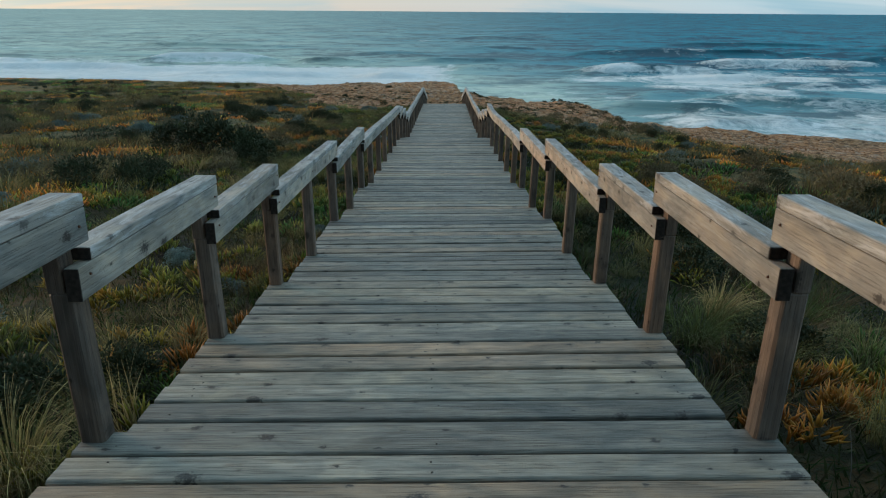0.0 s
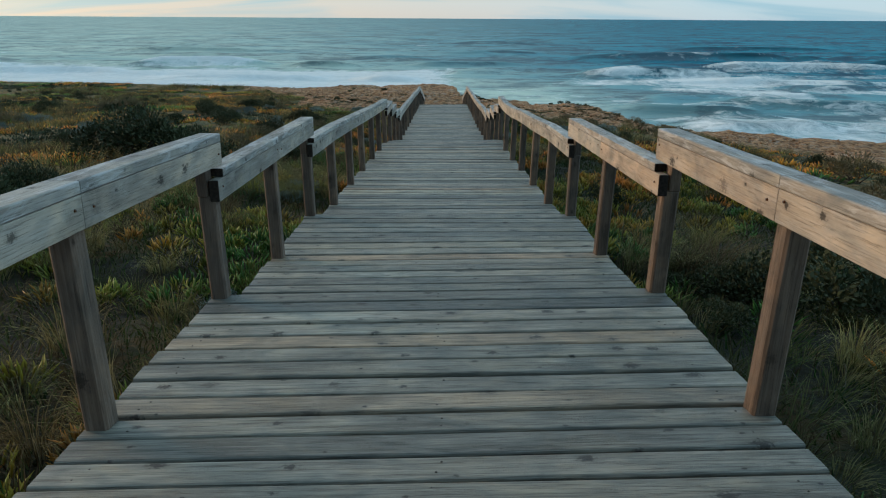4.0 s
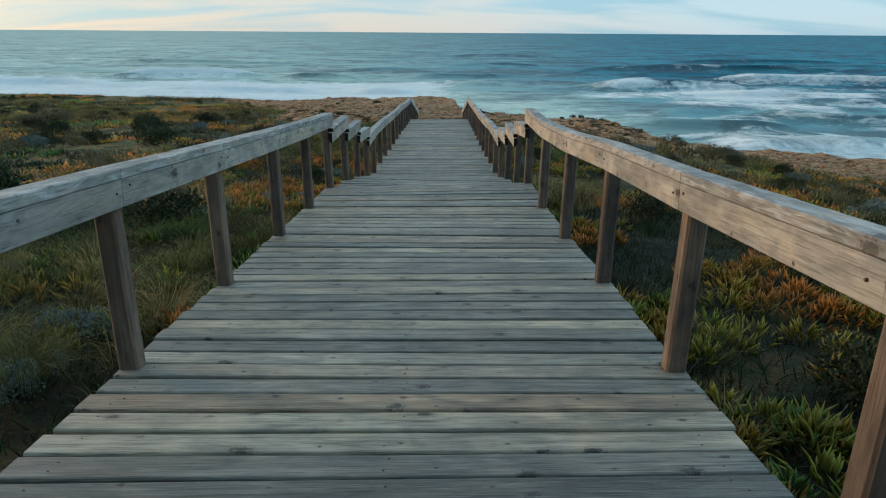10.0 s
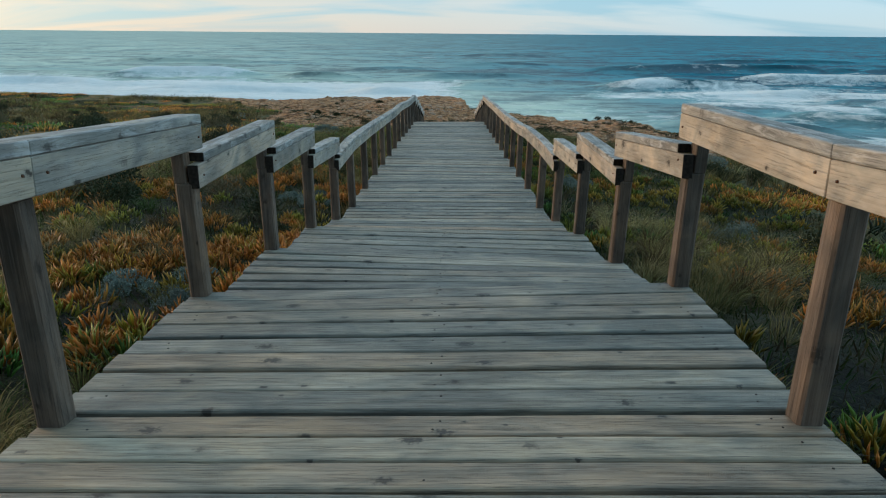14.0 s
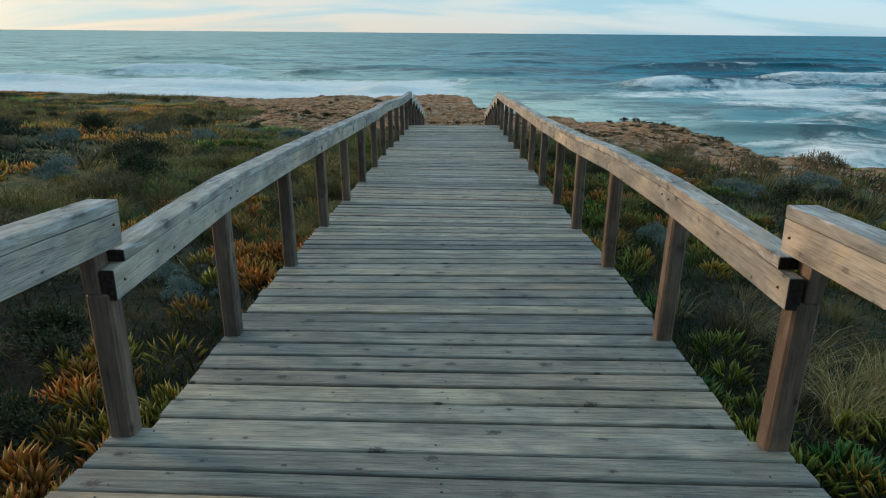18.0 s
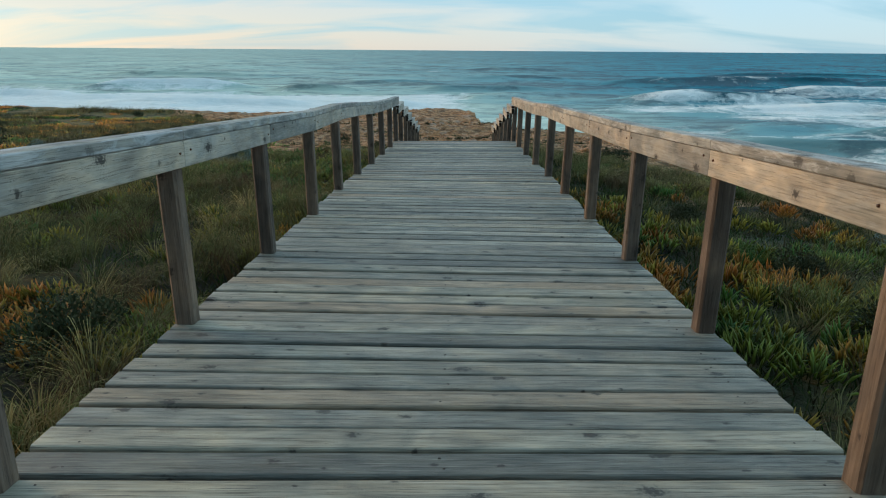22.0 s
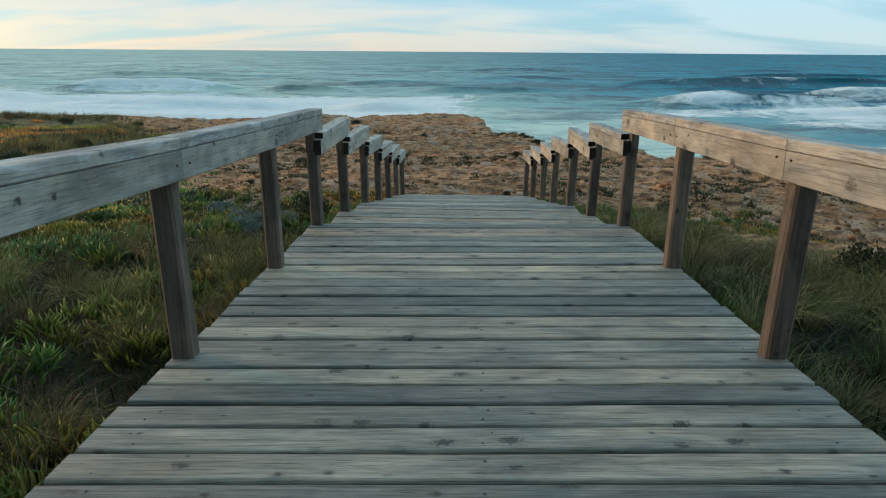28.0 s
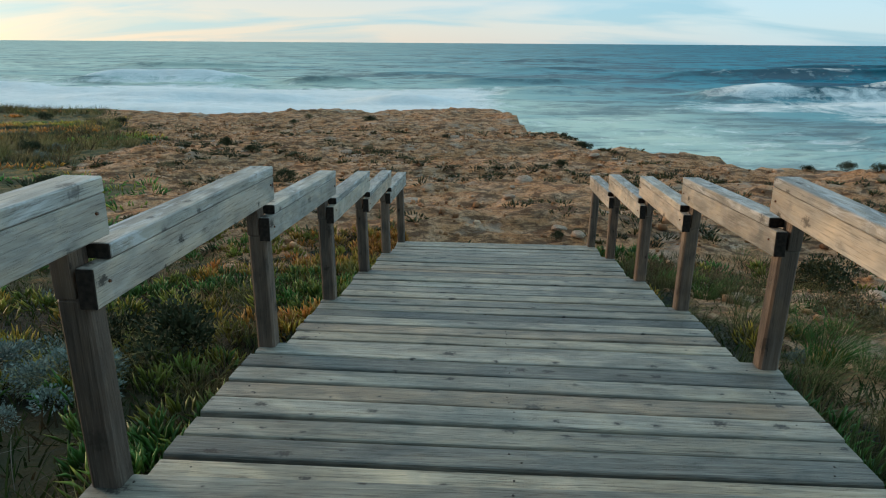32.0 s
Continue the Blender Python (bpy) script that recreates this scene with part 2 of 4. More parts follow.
def end_grain():
    m = Mat("blackened_end_grain", 0.95)
    n = m.noise(m.coord(), 55.0, 5.0)
    return m.done(m.ramp(n, (0.3, (0.012, 0.010, 0.008)), (0.7, (0.050, 0.036, 0.026))))


END_GRAIN = end_grain()


def leaf(name, rough, sheen=0.35):
    m = Mat(name, rough)
    at = m.coord()
    col = m.mix(m.math("MULTIPLY", m.noise(at, 14.0, 3.0), 0.35), m.attr("tint"), (0.03, 0.03, 0.012))
    m.b.inputs["Specular IOR Level"].default_value = sheen
    m.done(col)
    back = m.node("ShaderNodeBsdfTranslucent", Color=col)
    both_sides = m.node("ShaderNodeMixShader", Fac=0.30)
    m.link(m.b.outputs[0], both_sides.inputs[1])
    m.link(back.outputs[0], both_sides.inputs[2])
    m.link(both_sides.outputs[0], m.t.nodes["Material Output"].inputs[0])
    return m.m


ICE_LEAF = leaf("iceplant_leaf", 0.5)
GRASS_BLADE = leaf("dune_grass_blade", 0.8, 0.15)


def shrub_leaf(name, a, b, c):
    m = Mat(name, 0.75)
    at = m.coord()
    n = m.noise(at, 5.0, 5.0)
    isl = m.t.nodes.new("ShaderNodeNewGeometry").outputs["Random Per Island"]
    col = m.mix(isl, m.ramp(n, (0.35, a), (0.65, b)), c)
    tone = m.ramp(m.random(), (0.0, 0.75), (1.0, 1.2))
    return m.done(m.mix(0.8, col, tone, "MULTIPLY"))


DARK_LEAF = shrub_leaf("dark_shrub_leaf", (0.018, 0.030, 0.014), (0.045, 0.062, 0.024), (0.07, 0.075, 0.03))
SILVER_LEAF = shrub_leaf("silver_shrub_leaf", (0.07, 0.100, 0.085), (0.165, 0.215, 0.185), (0.27, 0.325, 0.285))
DRY_LEAF = shrub_leaf("dry_shrub_leaf", (0.12, 0.092, 0.055), (0.24, 0.180, 0.100), (0.17, 0.155, 0.07))
TWIG = Mat("twig_bark", 0.9).done((0.07, 0.05, 0.035))


def earth():
    m = Mat("heath_soil_and_sandstone", 0.95)
    at = m.coord()
    mask = m.t.nodes.new("ShaderNodeSeparateColor")
    m.link(m.attr("cover"), mask.inputs[0])
    rocky, scrub = mask.outputs[0], mask.outputs[1]
    big, mid, fine = m.noise(at, 0.35, 4.0), m.noise(at, 2.6, 6.0, 0.65), m.noise(at, 16.0, 6.0, 0.7)
    strata = m.noise(m.scaled(at, (1.5, 2.0, 8.0)), 1.6, 6.0, 0.65, 0.5)
    stone = m.ramp(mid, (0.25, (0.26, 0.115, 0.045)), (0.40, (0.55, 0.265, 0.108)), (0.56, (0.63, 0.365, 0.19)), (0.76, (0.68, 0.49, 0.33)))
    stone = m.mix(m.ramp(strata, (0.42, 0.85), (0.54, 0.0)), stone, (0.105, 0.055, 0.028))
    # crevice shade painted into the stone where the fine noise runs low
    stone = m.mix(m.ramp(fine, (0.40, 0.62), (0.50, 0.0)), stone, (0.15, 0.075, 0.034))
    pale = m.ramp(m.noise(at, 0.9, 5.0, 0.6), (0.58, 0.0), (0.66, 0.6))
    stone = m.mix(pale, stone, (0.54, 0.42, 0.31))
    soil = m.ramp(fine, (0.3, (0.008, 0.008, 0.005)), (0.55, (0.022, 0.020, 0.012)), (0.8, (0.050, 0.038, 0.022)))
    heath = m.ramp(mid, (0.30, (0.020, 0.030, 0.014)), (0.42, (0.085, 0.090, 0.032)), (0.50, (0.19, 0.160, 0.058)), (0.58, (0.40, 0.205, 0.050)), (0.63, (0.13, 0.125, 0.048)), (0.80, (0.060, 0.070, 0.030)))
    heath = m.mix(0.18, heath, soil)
    patchy = m.noise(at, 0.9, 5.0, 0.65, 0.4)
    heath = m.mix(m.ramp(patchy, (0.44, 0.75), (0.50, 0.0)), heath, (0.030, 0.040, 0.018))
    heath = m.mix(m.ramp(big, (0.45, 0.0), (0.62, 0.75)), heath, (0.120, 0.122, 0.056))
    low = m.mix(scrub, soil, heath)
    edge = m.ramp(m.math("ADD", rocky, m.math("MULTIPLY", m.math("SUBTRACT", mid, 0.5), 0.9)), (0.40, 0.0), (0.60, 1.0))
    col = m.mix(edge, low, stone)
    m.bump(m.math("ADD", m.math("MULTIPLY", fine, 0.5), m.math("ADD", mid, strata)), 1.0, 0.12)
    return m.done(col)


EARTH = earth()


def stone_mat(name, a, b):
    m = Mat(name, 0.9)
    at = m.coord()
    n = m.noise(at, 7.0, 7.0, 0.65)
    m.bump(n, 0.8, 0.02)
    return m.done(m.mix(0.7, m.ramp(n, (0.3, a), (0.7, b)), m.ramp(m.random(), (0.0, 0.7), (1.0, 1.15)), "MULTIPLY"))



def rubble_mat():
    m = Mat("sandstone_rubble", 0.95)
    isl = m.t.nodes.new("ShaderNodeNewGeometry").outputs["Random Per Island"]
    n = m.noise(m.coord(), 9.0, 5.0, 0.65)
    col = m.ramp(isl, (0.0, (0.20, 0.095, 0.042)), (0.3, (0.38, 0.19, 0.085)), (0.6, (0.49, 0.265, 0.125)), (0.9, (0.55, 0.345, 0.195)), (1.0, (0.62, 0.46, 0.32)))
    m.bump(n, 0.8, 0.02)
    return m.done(m.mix(m.ramp(n, (0.35, 0.6), (0.55, 0.0)), col, (0.12, 0.065, 0.034)))


RUBBLE = rubble_mat()
PALE_STONE = stone_mat("pale_sandstone", (0.26, 0.16, 0.095), (0.58, 0.45, 0.33))


def seawater():
    m = Mat("sea_water", 0.16)
    at = m.coord()
    mask = m.t.nodes.new("ShaderNodeSeparateColor")
    m.link(m.attr("surf"), mask.inputs[0])
    foam, face = mask.outputs[0], mask.outputs[1]
    ripple = m.noise(m.scaled(at, (0.30, 0.55, 1.0)), 0.8, 9.0, 0.70, 0.3)
    chop = m.noise(m.scaled(at, (0.10, 0.20, 1.0)), 0.5, 7.0, 0.62, 0.4)
    lace = m.noise(m.scaled(at, (0.36, 0.30, 1.0)), 1.0, 10.0, 0.74, 1.2)
    drift = m.noise(m.scaled(at, (0.045, 0.07, 1.0)), 1.0, 6.0, 0.6, 0.8)
    milk_glow = mask.outputs[2]
    deep = m.mix(m.ramp(m.math("ADD", m.math("MULTIPLY", chop, 0.55), m.math("MULTIPLY", ripple, 0.45)), (0.45, 0.0), (0.55, 1.0)), (0.002, 0.044, 0.094), (0.008, 0.225, 0.315))
    # paler for milky inshore water and, on the left, for painted sky glow
    deep = m.mix(m.math("MULTIPLY", m.math("MULTIPLY", milk_glow, m.ramp(drift, (0.30, 0.48), (0.60, 0.94))), m.ramp(m.math("ADD", m.math("MULTIPLY", ripple, 0.6), m.math("MULTIPLY", chop, 0.4)), (0.43, 0.52), (0.52, 1.0))), deep, (0.72, 0.80, 0.64))
    # wave fronts darkened in the colour, for the duller sky they would mirror
    deep = m.mix(m.math("MULTIPLY", face, m.math("SUBTRACT", 0.85, m.math("MULTIPLY", milk_glow, 0.5))), deep, (0.003, 0.065, 0.088))
    level = m.math("ADD", m.math("MULTIPLY", foam, 1.25), m.math("MULTIPLY", m.math("ADD", m.math("SUBTRACT", lace, 0.5), m.math("MULTIPLY", m.math("SUBTRACT", drift, 0.5), 0.6)), 1.7))
    white = m.ramp(level, (0.40, 0.0), (0.58, 0.50), (0.88, 1.0))
    spray = m.ramp(lace, (0.35, (0.82, 0.84, 0.80)), (0.60, (0.98, 0.97, 0.92)))
    col = m.mix(white, deep, spray)
    rise = m.math("ADD", m.math("MULTIPLY", ripple, 0.6), m.math("MULTIPLY", chop, 1.6))
    normal = m.node("ShaderNodeBump", Strength=0.9, Distance=0.4, Height=rise).outputs[0]
    body = m.node("ShaderNodeBsdfDiffuse", Color=col, Normal=normal)
    gloss = m.node("ShaderNodeBsdfGlossy", Color=(0.84, 0.95, 0.93, 1), Roughness=0.22, Normal=normal)
    skin = m.t.nodes.new("ShaderNodeMixShader")
    m.link(m.math("MULTIPLY", m.math("MULTIPLY", m.math("SUBTRACT", 1.0, white), m.math("SUBTRACT", 1.0, m.math("MULTIPLY", face, 0.85))), 0.14), skin.inputs[0])
    m.link(body.outputs[0], skin.inputs[1])
    m.link(gloss.outputs[0], skin.inputs[2])
    m.link(skin.outputs[0], m.t.nodes["Material Output"].inputs[0])
    m.t.nodes.remove(m.b)
    return m.m


WATER = seawater()


# ---- mesh helpers ----
def mesh_of(name, verts, faces, material, smooth=False, tint=None, attribute="tint"):
    """A mesh from arrays of vertices and of triangles or quads, with an optional colour for each vertex."""
    me = bpy.data.meshes.new(name)
    verts, faces = np.asarray(verts, np.float32), np.asarray(faces, np.int32)
    n = faces.shape[1]
    me.vertices.add(len(verts))
    me.vertices.foreach_set("co", verts.ravel())
    me.loops.add(faces.size)
    me.loops.foreach_set("vertex_index", faces.ravel())
    me.polygons.add(len(faces))
    me.polygons.foreach_set("loop_start", np.arange(0, faces.size, n, dtype=np.int32))
    me.update(calc_edges=True)
    if smooth:
        me.polygons.foreach_set("use_smooth", np.ones(len(faces), bool))
    if tint is not None:
        a = me.color_attributes.new(attribute, "FLOAT_COLOR", "POINT")
        a.data.foreach_set("color", np.c_[np.asarray(tint, np.float32), np.ones(len(verts), np.float32)].ravel())
    me.materials.append(material)
    me.validate()
    return me


def bm_mesh(name, bm, material, smooth=False):
    me = bpy.data.meshes.new(name)
    bm.normal_update()
    bm.to_mesh(me)
    bm.free()
    me.materials.append(material)
    if smooth:
        me.polygons.foreach_set("use_smooth", np.ones(len(me.polygons), bool))
    return me


def part(name, data, parent, label="", m=None):
    ob = new(name, data)
    ob.parent = parent
    if m is not None:
        ob.matrix_basis = m
    if label:
        ob["label"] = label
    return ob


def add_box(bm, x0, x1, y0, y1, z0, z1, bevel=0.0):
    r = bmesh.ops.create_cube(bm, size=1.0, matrix=Matrix.Translation(((x0 + x1) / 2, (y0 + y1) / 2, (z0 + z1) / 2)) @ Matrix.Diagonal((x1 - x0, y1 - y0, z1 - z0, 1)))
    if bevel:
        edges = list({e for v in r["verts"] for e in v.link_edges})
        bmesh.ops.bevel(bm, geom=edges, offset=bevel, segments=1, affect="EDGES", profile=0.5)


def lattice(ix, iy, seed):
    h = (ix.astype(np.int64) * 374761393 + iy.astype(np.int64) * 668265263 + seed * 974711) & 0xFFFFFFFF
    h = ((h ^ (h >> 13)) * 1274126177) & 0xFFFFFFFF
    return ((h ^ (h >> 16)) & 0xFFFF) / 65535.0


def value_noise(x, y, seed=0):
    ix, iy = np.floor(x), np.floor(y)
    fx, fy = x - ix, y - iy
    fx, fy = fx * fx * (3 - 2 * fx), fy * fy * (3 - 2 * fy)
    a, b = lattice(ix, iy, seed), lattice(ix + 1, iy, seed)
    c, d = lattice(ix, iy + 1, seed), lattice(ix + 1, iy + 1, seed)
    return (a * (1 - fx) + b * fx) * (1 - fy) + (c * (1 - fx) + d * fx) * fy


def fbm(x, y, octaves=4, seed=0, gain=0.5):
    total, amp, norm = 0.0, 1.0, 0.0
    for o in range(octaves):
        total = total + amp * value_noise(x * 2**o + 17.3 * o, y * 2**o - 9.1 * o, seed + o)
        norm += amp
        amp *= gain
    return total / norm


def smooth_step(a, b, v):
    t = np.clip((v - a) / (b - a), 0, 1)
    return t * t * (3 - 2 * t)


def grid_faces(rows, cols):
    i = (np.arange(rows - 1)[:, None] * cols + np.arange(cols - 1)).ravel()
    return np.c_[i, i + 1, i + cols + 1, i + cols]


# ---- the boardwalk's line: posts along y, deck height at each, and whether a step follows it ----
POSTS = [
    (-4.298, 1.064, 1), (-3.038, 0.834, 1), (-1.778, 0.609, 1), (-0.518, 0.384, 1), (0.742, 0.154, 1), (1.992, -0.071, 1), (3.254, -0.298, 1), (4.519, -0.519, 1),
    (5.823, -0.758, 0), (7.122, -0.821, 1), (8.397, -1.050, 0), (9.630, -1.101, 1), (10.938, -1.348, 0), (12.277, -1.452, 0), (13.596, -1.548, 0), (14.983, -1.664, 0),
    (16.285, -1.750, 0), (17.547, -1.797, 1), (18.822, -2.041, 1), (20.143, -2.247, 1), (21.435, -2.503, 1), (22.697, -2.683, 0), (24.058, -2.741, 0), (25.391, -2.830, 0),
    (26.680, -2.906, 0), (28.041, -2.985, 0), (29.420, -3.055, 0), (30.752, -3.108, 0), (32.101, -3.175, 0), (33.503, -3.273, 0), (34.907, -3.347, 0), (36.258, -3.401, 0),
    (37.477, -3.451, 1), (38.743, -3.654, 1), (40.054, -3.851, 1), (41.375, -4.110, 1), (42.617, -4.338, 1), (43.950, -4.574, 1), (45.210, -4.824, 0),
]
# how much farther and higher the right post of each pair stands than the left one
SKEW = [0.05, 0.05, 0.05, 0.05, 0.05, 0.05, 0.066, 0.065, 0.105, 0.049, 0.088, 0.068, 0.078, 0.007, 0.071, 0.009, 0.059, 0.045, -0.062, -0.047, -0.05, 0.017, 0.064, 0.106, 0.045, 0.058, 0.026, 0.11, 0.064, 0.086, 0.069, 0.043, 0.06, 0.087, -0.066, -0.001, -0.093, 0, 0]
TWIST = [0, 0, 0, 0, 0, 0, 0.018, 0.006, 0.006, 0.031, 0.009, -0.007, 0.006, 0, 0.008, -0.008, 0.004, 0.064, -0.047, -0.014, 0.021, 0.003, 0.007, -0.027, -0.023, -0.032, -0.013, -0.04, -0.008, 0.001, 0.011, 0.021, 0.01, -0.035, 0.008, -0.001, 0.016, 0, 0]
POST_W, HALF_IN = 0.086, 1.13
HALF_OUT = HALF_IN + POST_W
RISER, RAIL_UP, BOARD, GAP, THICK = 0.148, 0.868, 0.1345, 0.0145, 0.040
CAP_H, PLANK_H = 0.043, 0.113


def spans():
    """The deck between posts: start and end y, and the heights there; a new span starts lower after a step."""
    out = []
    for (y0, z0, s0), (y1, z1, _) in zip(POSTS, POSTS[1:]):
        out.append((y0, z0 - (RISER if s0 else 0.0), y1, z1))
    return out


SPANS = spans()


def deck_z(y):
    for y0, z0, y1, z1 in SPANS:
        if y < y1:
            return z0 + (z1 - z0) * (y - y0) / (y1 - y0)
    return SPANS[-1][3]


# ---- ground ----
COAST = [(-3000, 420), (-400, 128), (-120, 92), (-60, 80), (-34, 75.5), (-25, 74.0), (-17, 72.4), (-9.5, 71.8), (-6, 74.5), (-2.5, 77.8), (0.2, 76.0), (1.1, 71.5), (1.5, 67.5), (2.8, 65.5), (3.5, 59.8), (4.6, 58.6), (8.5, 56.2), (11.6, 51.0), (12.2, 47.6), (16, 46.2), (24, 45.0), (60, 37), (200, 4), (700, -140), (3000, -700)]
CX, CY = np.array([c[0] for c in COAST], float), np.array([c[1] for c in COAST], float)
PY, PZ = np.array([p[0] for p in POSTS]), np.array([p[1] for p in POSTS])
SEA_Z = -7.6


def shore(x, y):
    """Metres of land between a place and the edge of the sea, negative beyond it."""
    wig = 1.6 * (fbm(x * 0.22 + 5, y * 0.22, 3, 11) - 0.5) + 0.6 * (fbm(x * 0.9, y * 0.9, 2, 12) - 0.5)
    slant = np.interp(x, [-20, 0, 1, 2, 9, 12, 40], [0.98, 0.95, 0.55, 0.42, 0.55, 0.80, 0.95])
    return (np.interp(x, CX, CY) - y) * slant + wig


def rockiness(x, y):
    d = shore(x, y)
    along = smooth_step(43.5, 47.5, y + 1.65 * np.minimum(0, x + 4) + 10.0 * (fbm(x * 0.22, y * 0.22, 4, 21, 0.6) - 0.5))
    strip = smooth_step(15.0, 9.0, d) * smooth_step(-2, 4, x) + smooth_step(2.0, 0.3, d)
    return np.clip(np.maximum(along, strip), 0, 1)


def ground_z(x, y, detail=True):
    x, y = np.asarray(x, float), np.asarray(y, float)
    under = np.interp(y, np.r_[-400, -60, PY, 47.0, 52, 58, 66, 80], np.r_[14, 4.5, PZ - 0.33, -5.12, -5.36, -5.62, -5.86, -6.0])
    side = -(0.03 + 0.085 * smooth_step(8, 32, y)) * np.maximum(0, x - 2) * smooth_step(50, 40, y) - 0.010 * np.maximum(0, -x - 4) * smooth_step(50, 30, y)
    rolls = smooth_step(1.5, 5.0, np.abs(x)) * (0.9 * (fbm(x * 0.09 + 3, y * 0.09, 3, 1) - 0.5) + 0.35 * (fbm(x * 0.45, y * 0.45, 3, 2) - 0.5)) * smooth_step(60, 40, y)
    z = under + np.maximum(side, -2.2) + rolls
    z = np.maximum(z, np.where(y > 20, -6.3, -50.0))
    if detail:
        r = rockiness(x, y)
        bumps = 0.34 * (fbm(x * 0.8, y * 1.3, 4, 3, 0.6) - 0.5) + 0.16 * np.abs(fbm(x * 3.1, y * 4.3, 3, 4, 0.6) - 0.5) * 2
        lift = 6.0 * fbm(x * 0.20 + 2, y * 0.42, 3, 6)
        bumps = bumps + 0.11 * (np.floor(lift) + smooth_step(0.80, 1.0, lift - np.floor(lift)) - 3.0)
        z = z + r * (bumps) + (1 - r) * 0.10 * (fbm(x * 2.2, y * 2.2, 3, 5) - 0.5)
    d = shore(x, y)
    ledge = 0.55 * smooth_step(0.9, 0.5, d) + 0.6 * smooth_step(0.1, -0.3, d) + 6.0 * smooth_step(-0.4, -1.6, d)
    return z - ledge - np.maximum(0, -d - 1.6) * 0.2


def axis_steps(fine_lo, fine_hi, fine, far_lo, far_hi, grow=1.16):
    mid = list(np.arange(fine_lo, fine_hi + 1e-6, fine))
    lo, step = [], fine
    v = fine_lo
    while v > far_lo:
        step *= grow
        v -= step
        lo.append(v)
    hi, step, v = [], fine, fine_hi
    while v < far_hi:
        step *= grow
        v += step
        hi.append(v)
    return np.array(lo[::-1] + mid + hi)


def build_ground():
    xs = axis_steps(-15.0, 15.0, 0.20, -3000, 3000)
    ys = axis_steps(-3.0, 78.0, 0.22, -2500, 120, 1.2)
    X, Y = np.meshgrid(xs, ys)
    Z = ground_z(X, Y)
    rock = rockiness(X, Y)
    scrub = np.clip(0.08 + 1.2 * (fbm(X * 0.7, Y * 0.7, 3, 8) - 0.4) + smooth_step(3.0, 8.0, np.abs(X)), 0, 1)
    cov = np.stack([rock, scrub, np.zeros_like(rock)], -1)
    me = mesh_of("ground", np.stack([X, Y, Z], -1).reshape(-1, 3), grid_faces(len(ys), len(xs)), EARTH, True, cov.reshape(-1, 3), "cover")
    return tagged(new("ground", me), "sloping coastal heath running out into bare orange sandstone", "ground", kind="structure")


build_ground()


# ---- sea: swell, breaking crests and broken water ----
CRESTS = [
    # y at the middle, x at the middle, half length, height, foam on the crest, slant, foam behind it
    (124, -42, 15, 1.5, 1.0, 0.02, 8), (123, -21, 9, 1.0, 0.0, 0.01, 4), (98, -7, 6, 0.7, 0.05, 0.0, 3), (109, -62, 26, 0.8, 1.0, 0.05, 16), (100, -26, 17, 0.7, 1.0, 0.03, 14), (88, -34, 22, 0.5, 0.9, 0.03, 12),
    (147, 52, 34, 1.7, 0.40, -0.04, 5), (152, 112, 34, 1.6, 0.5, -0.05, 6), (119, 60, 26, 1.5, 0.75, -0.03, 9), (108, 31, 16, 1.3, 0.8, -0.02, 5), (132, 90, 30, 1.2, 0.6, -0.05, 8), (94, 44, 22, 0.6, 1.0, -0.05, 16), (82, 34, 13, 0.4, 0.8, -0.08, 9),
    (62, 21, 9, 0.9, 0.06, -0.12, 4), (72, 38, 14, 0.8, 0.25, -0.10, 6), (55, 25, 10, 0.7, 0.10, -0.12, 4), (168, 12, 16, 0.6, 0.0, 0.02, 4), (130, 4, 13, 0.7, 0.0, 0.02, 4), (200, 84, 30, 0.9, 0.25, -0.03, 5), (178, -62, 22, 0.8, 0.05, 0.02, 5), (176, 120, 26, 0.9, 0.4, -0.04, 6), (236, 20, 24, 0.6, 0.0, 0.0, 4), (150, -12, 13, 0.6, 0.0, 0.0, 3),
]

for _ in range(60):
    q = random.uniform(75, 300)
    CRESTS.append((q, random.uniform(-0.75, 0.75) * q, random.uniform(4, 13), random.uniform(0.22, 0.5), random.choice((0.0, 0.0, 0.1, 0.5)), random.uniform(-0.06, 0.06), random.uniform(2, 5)))


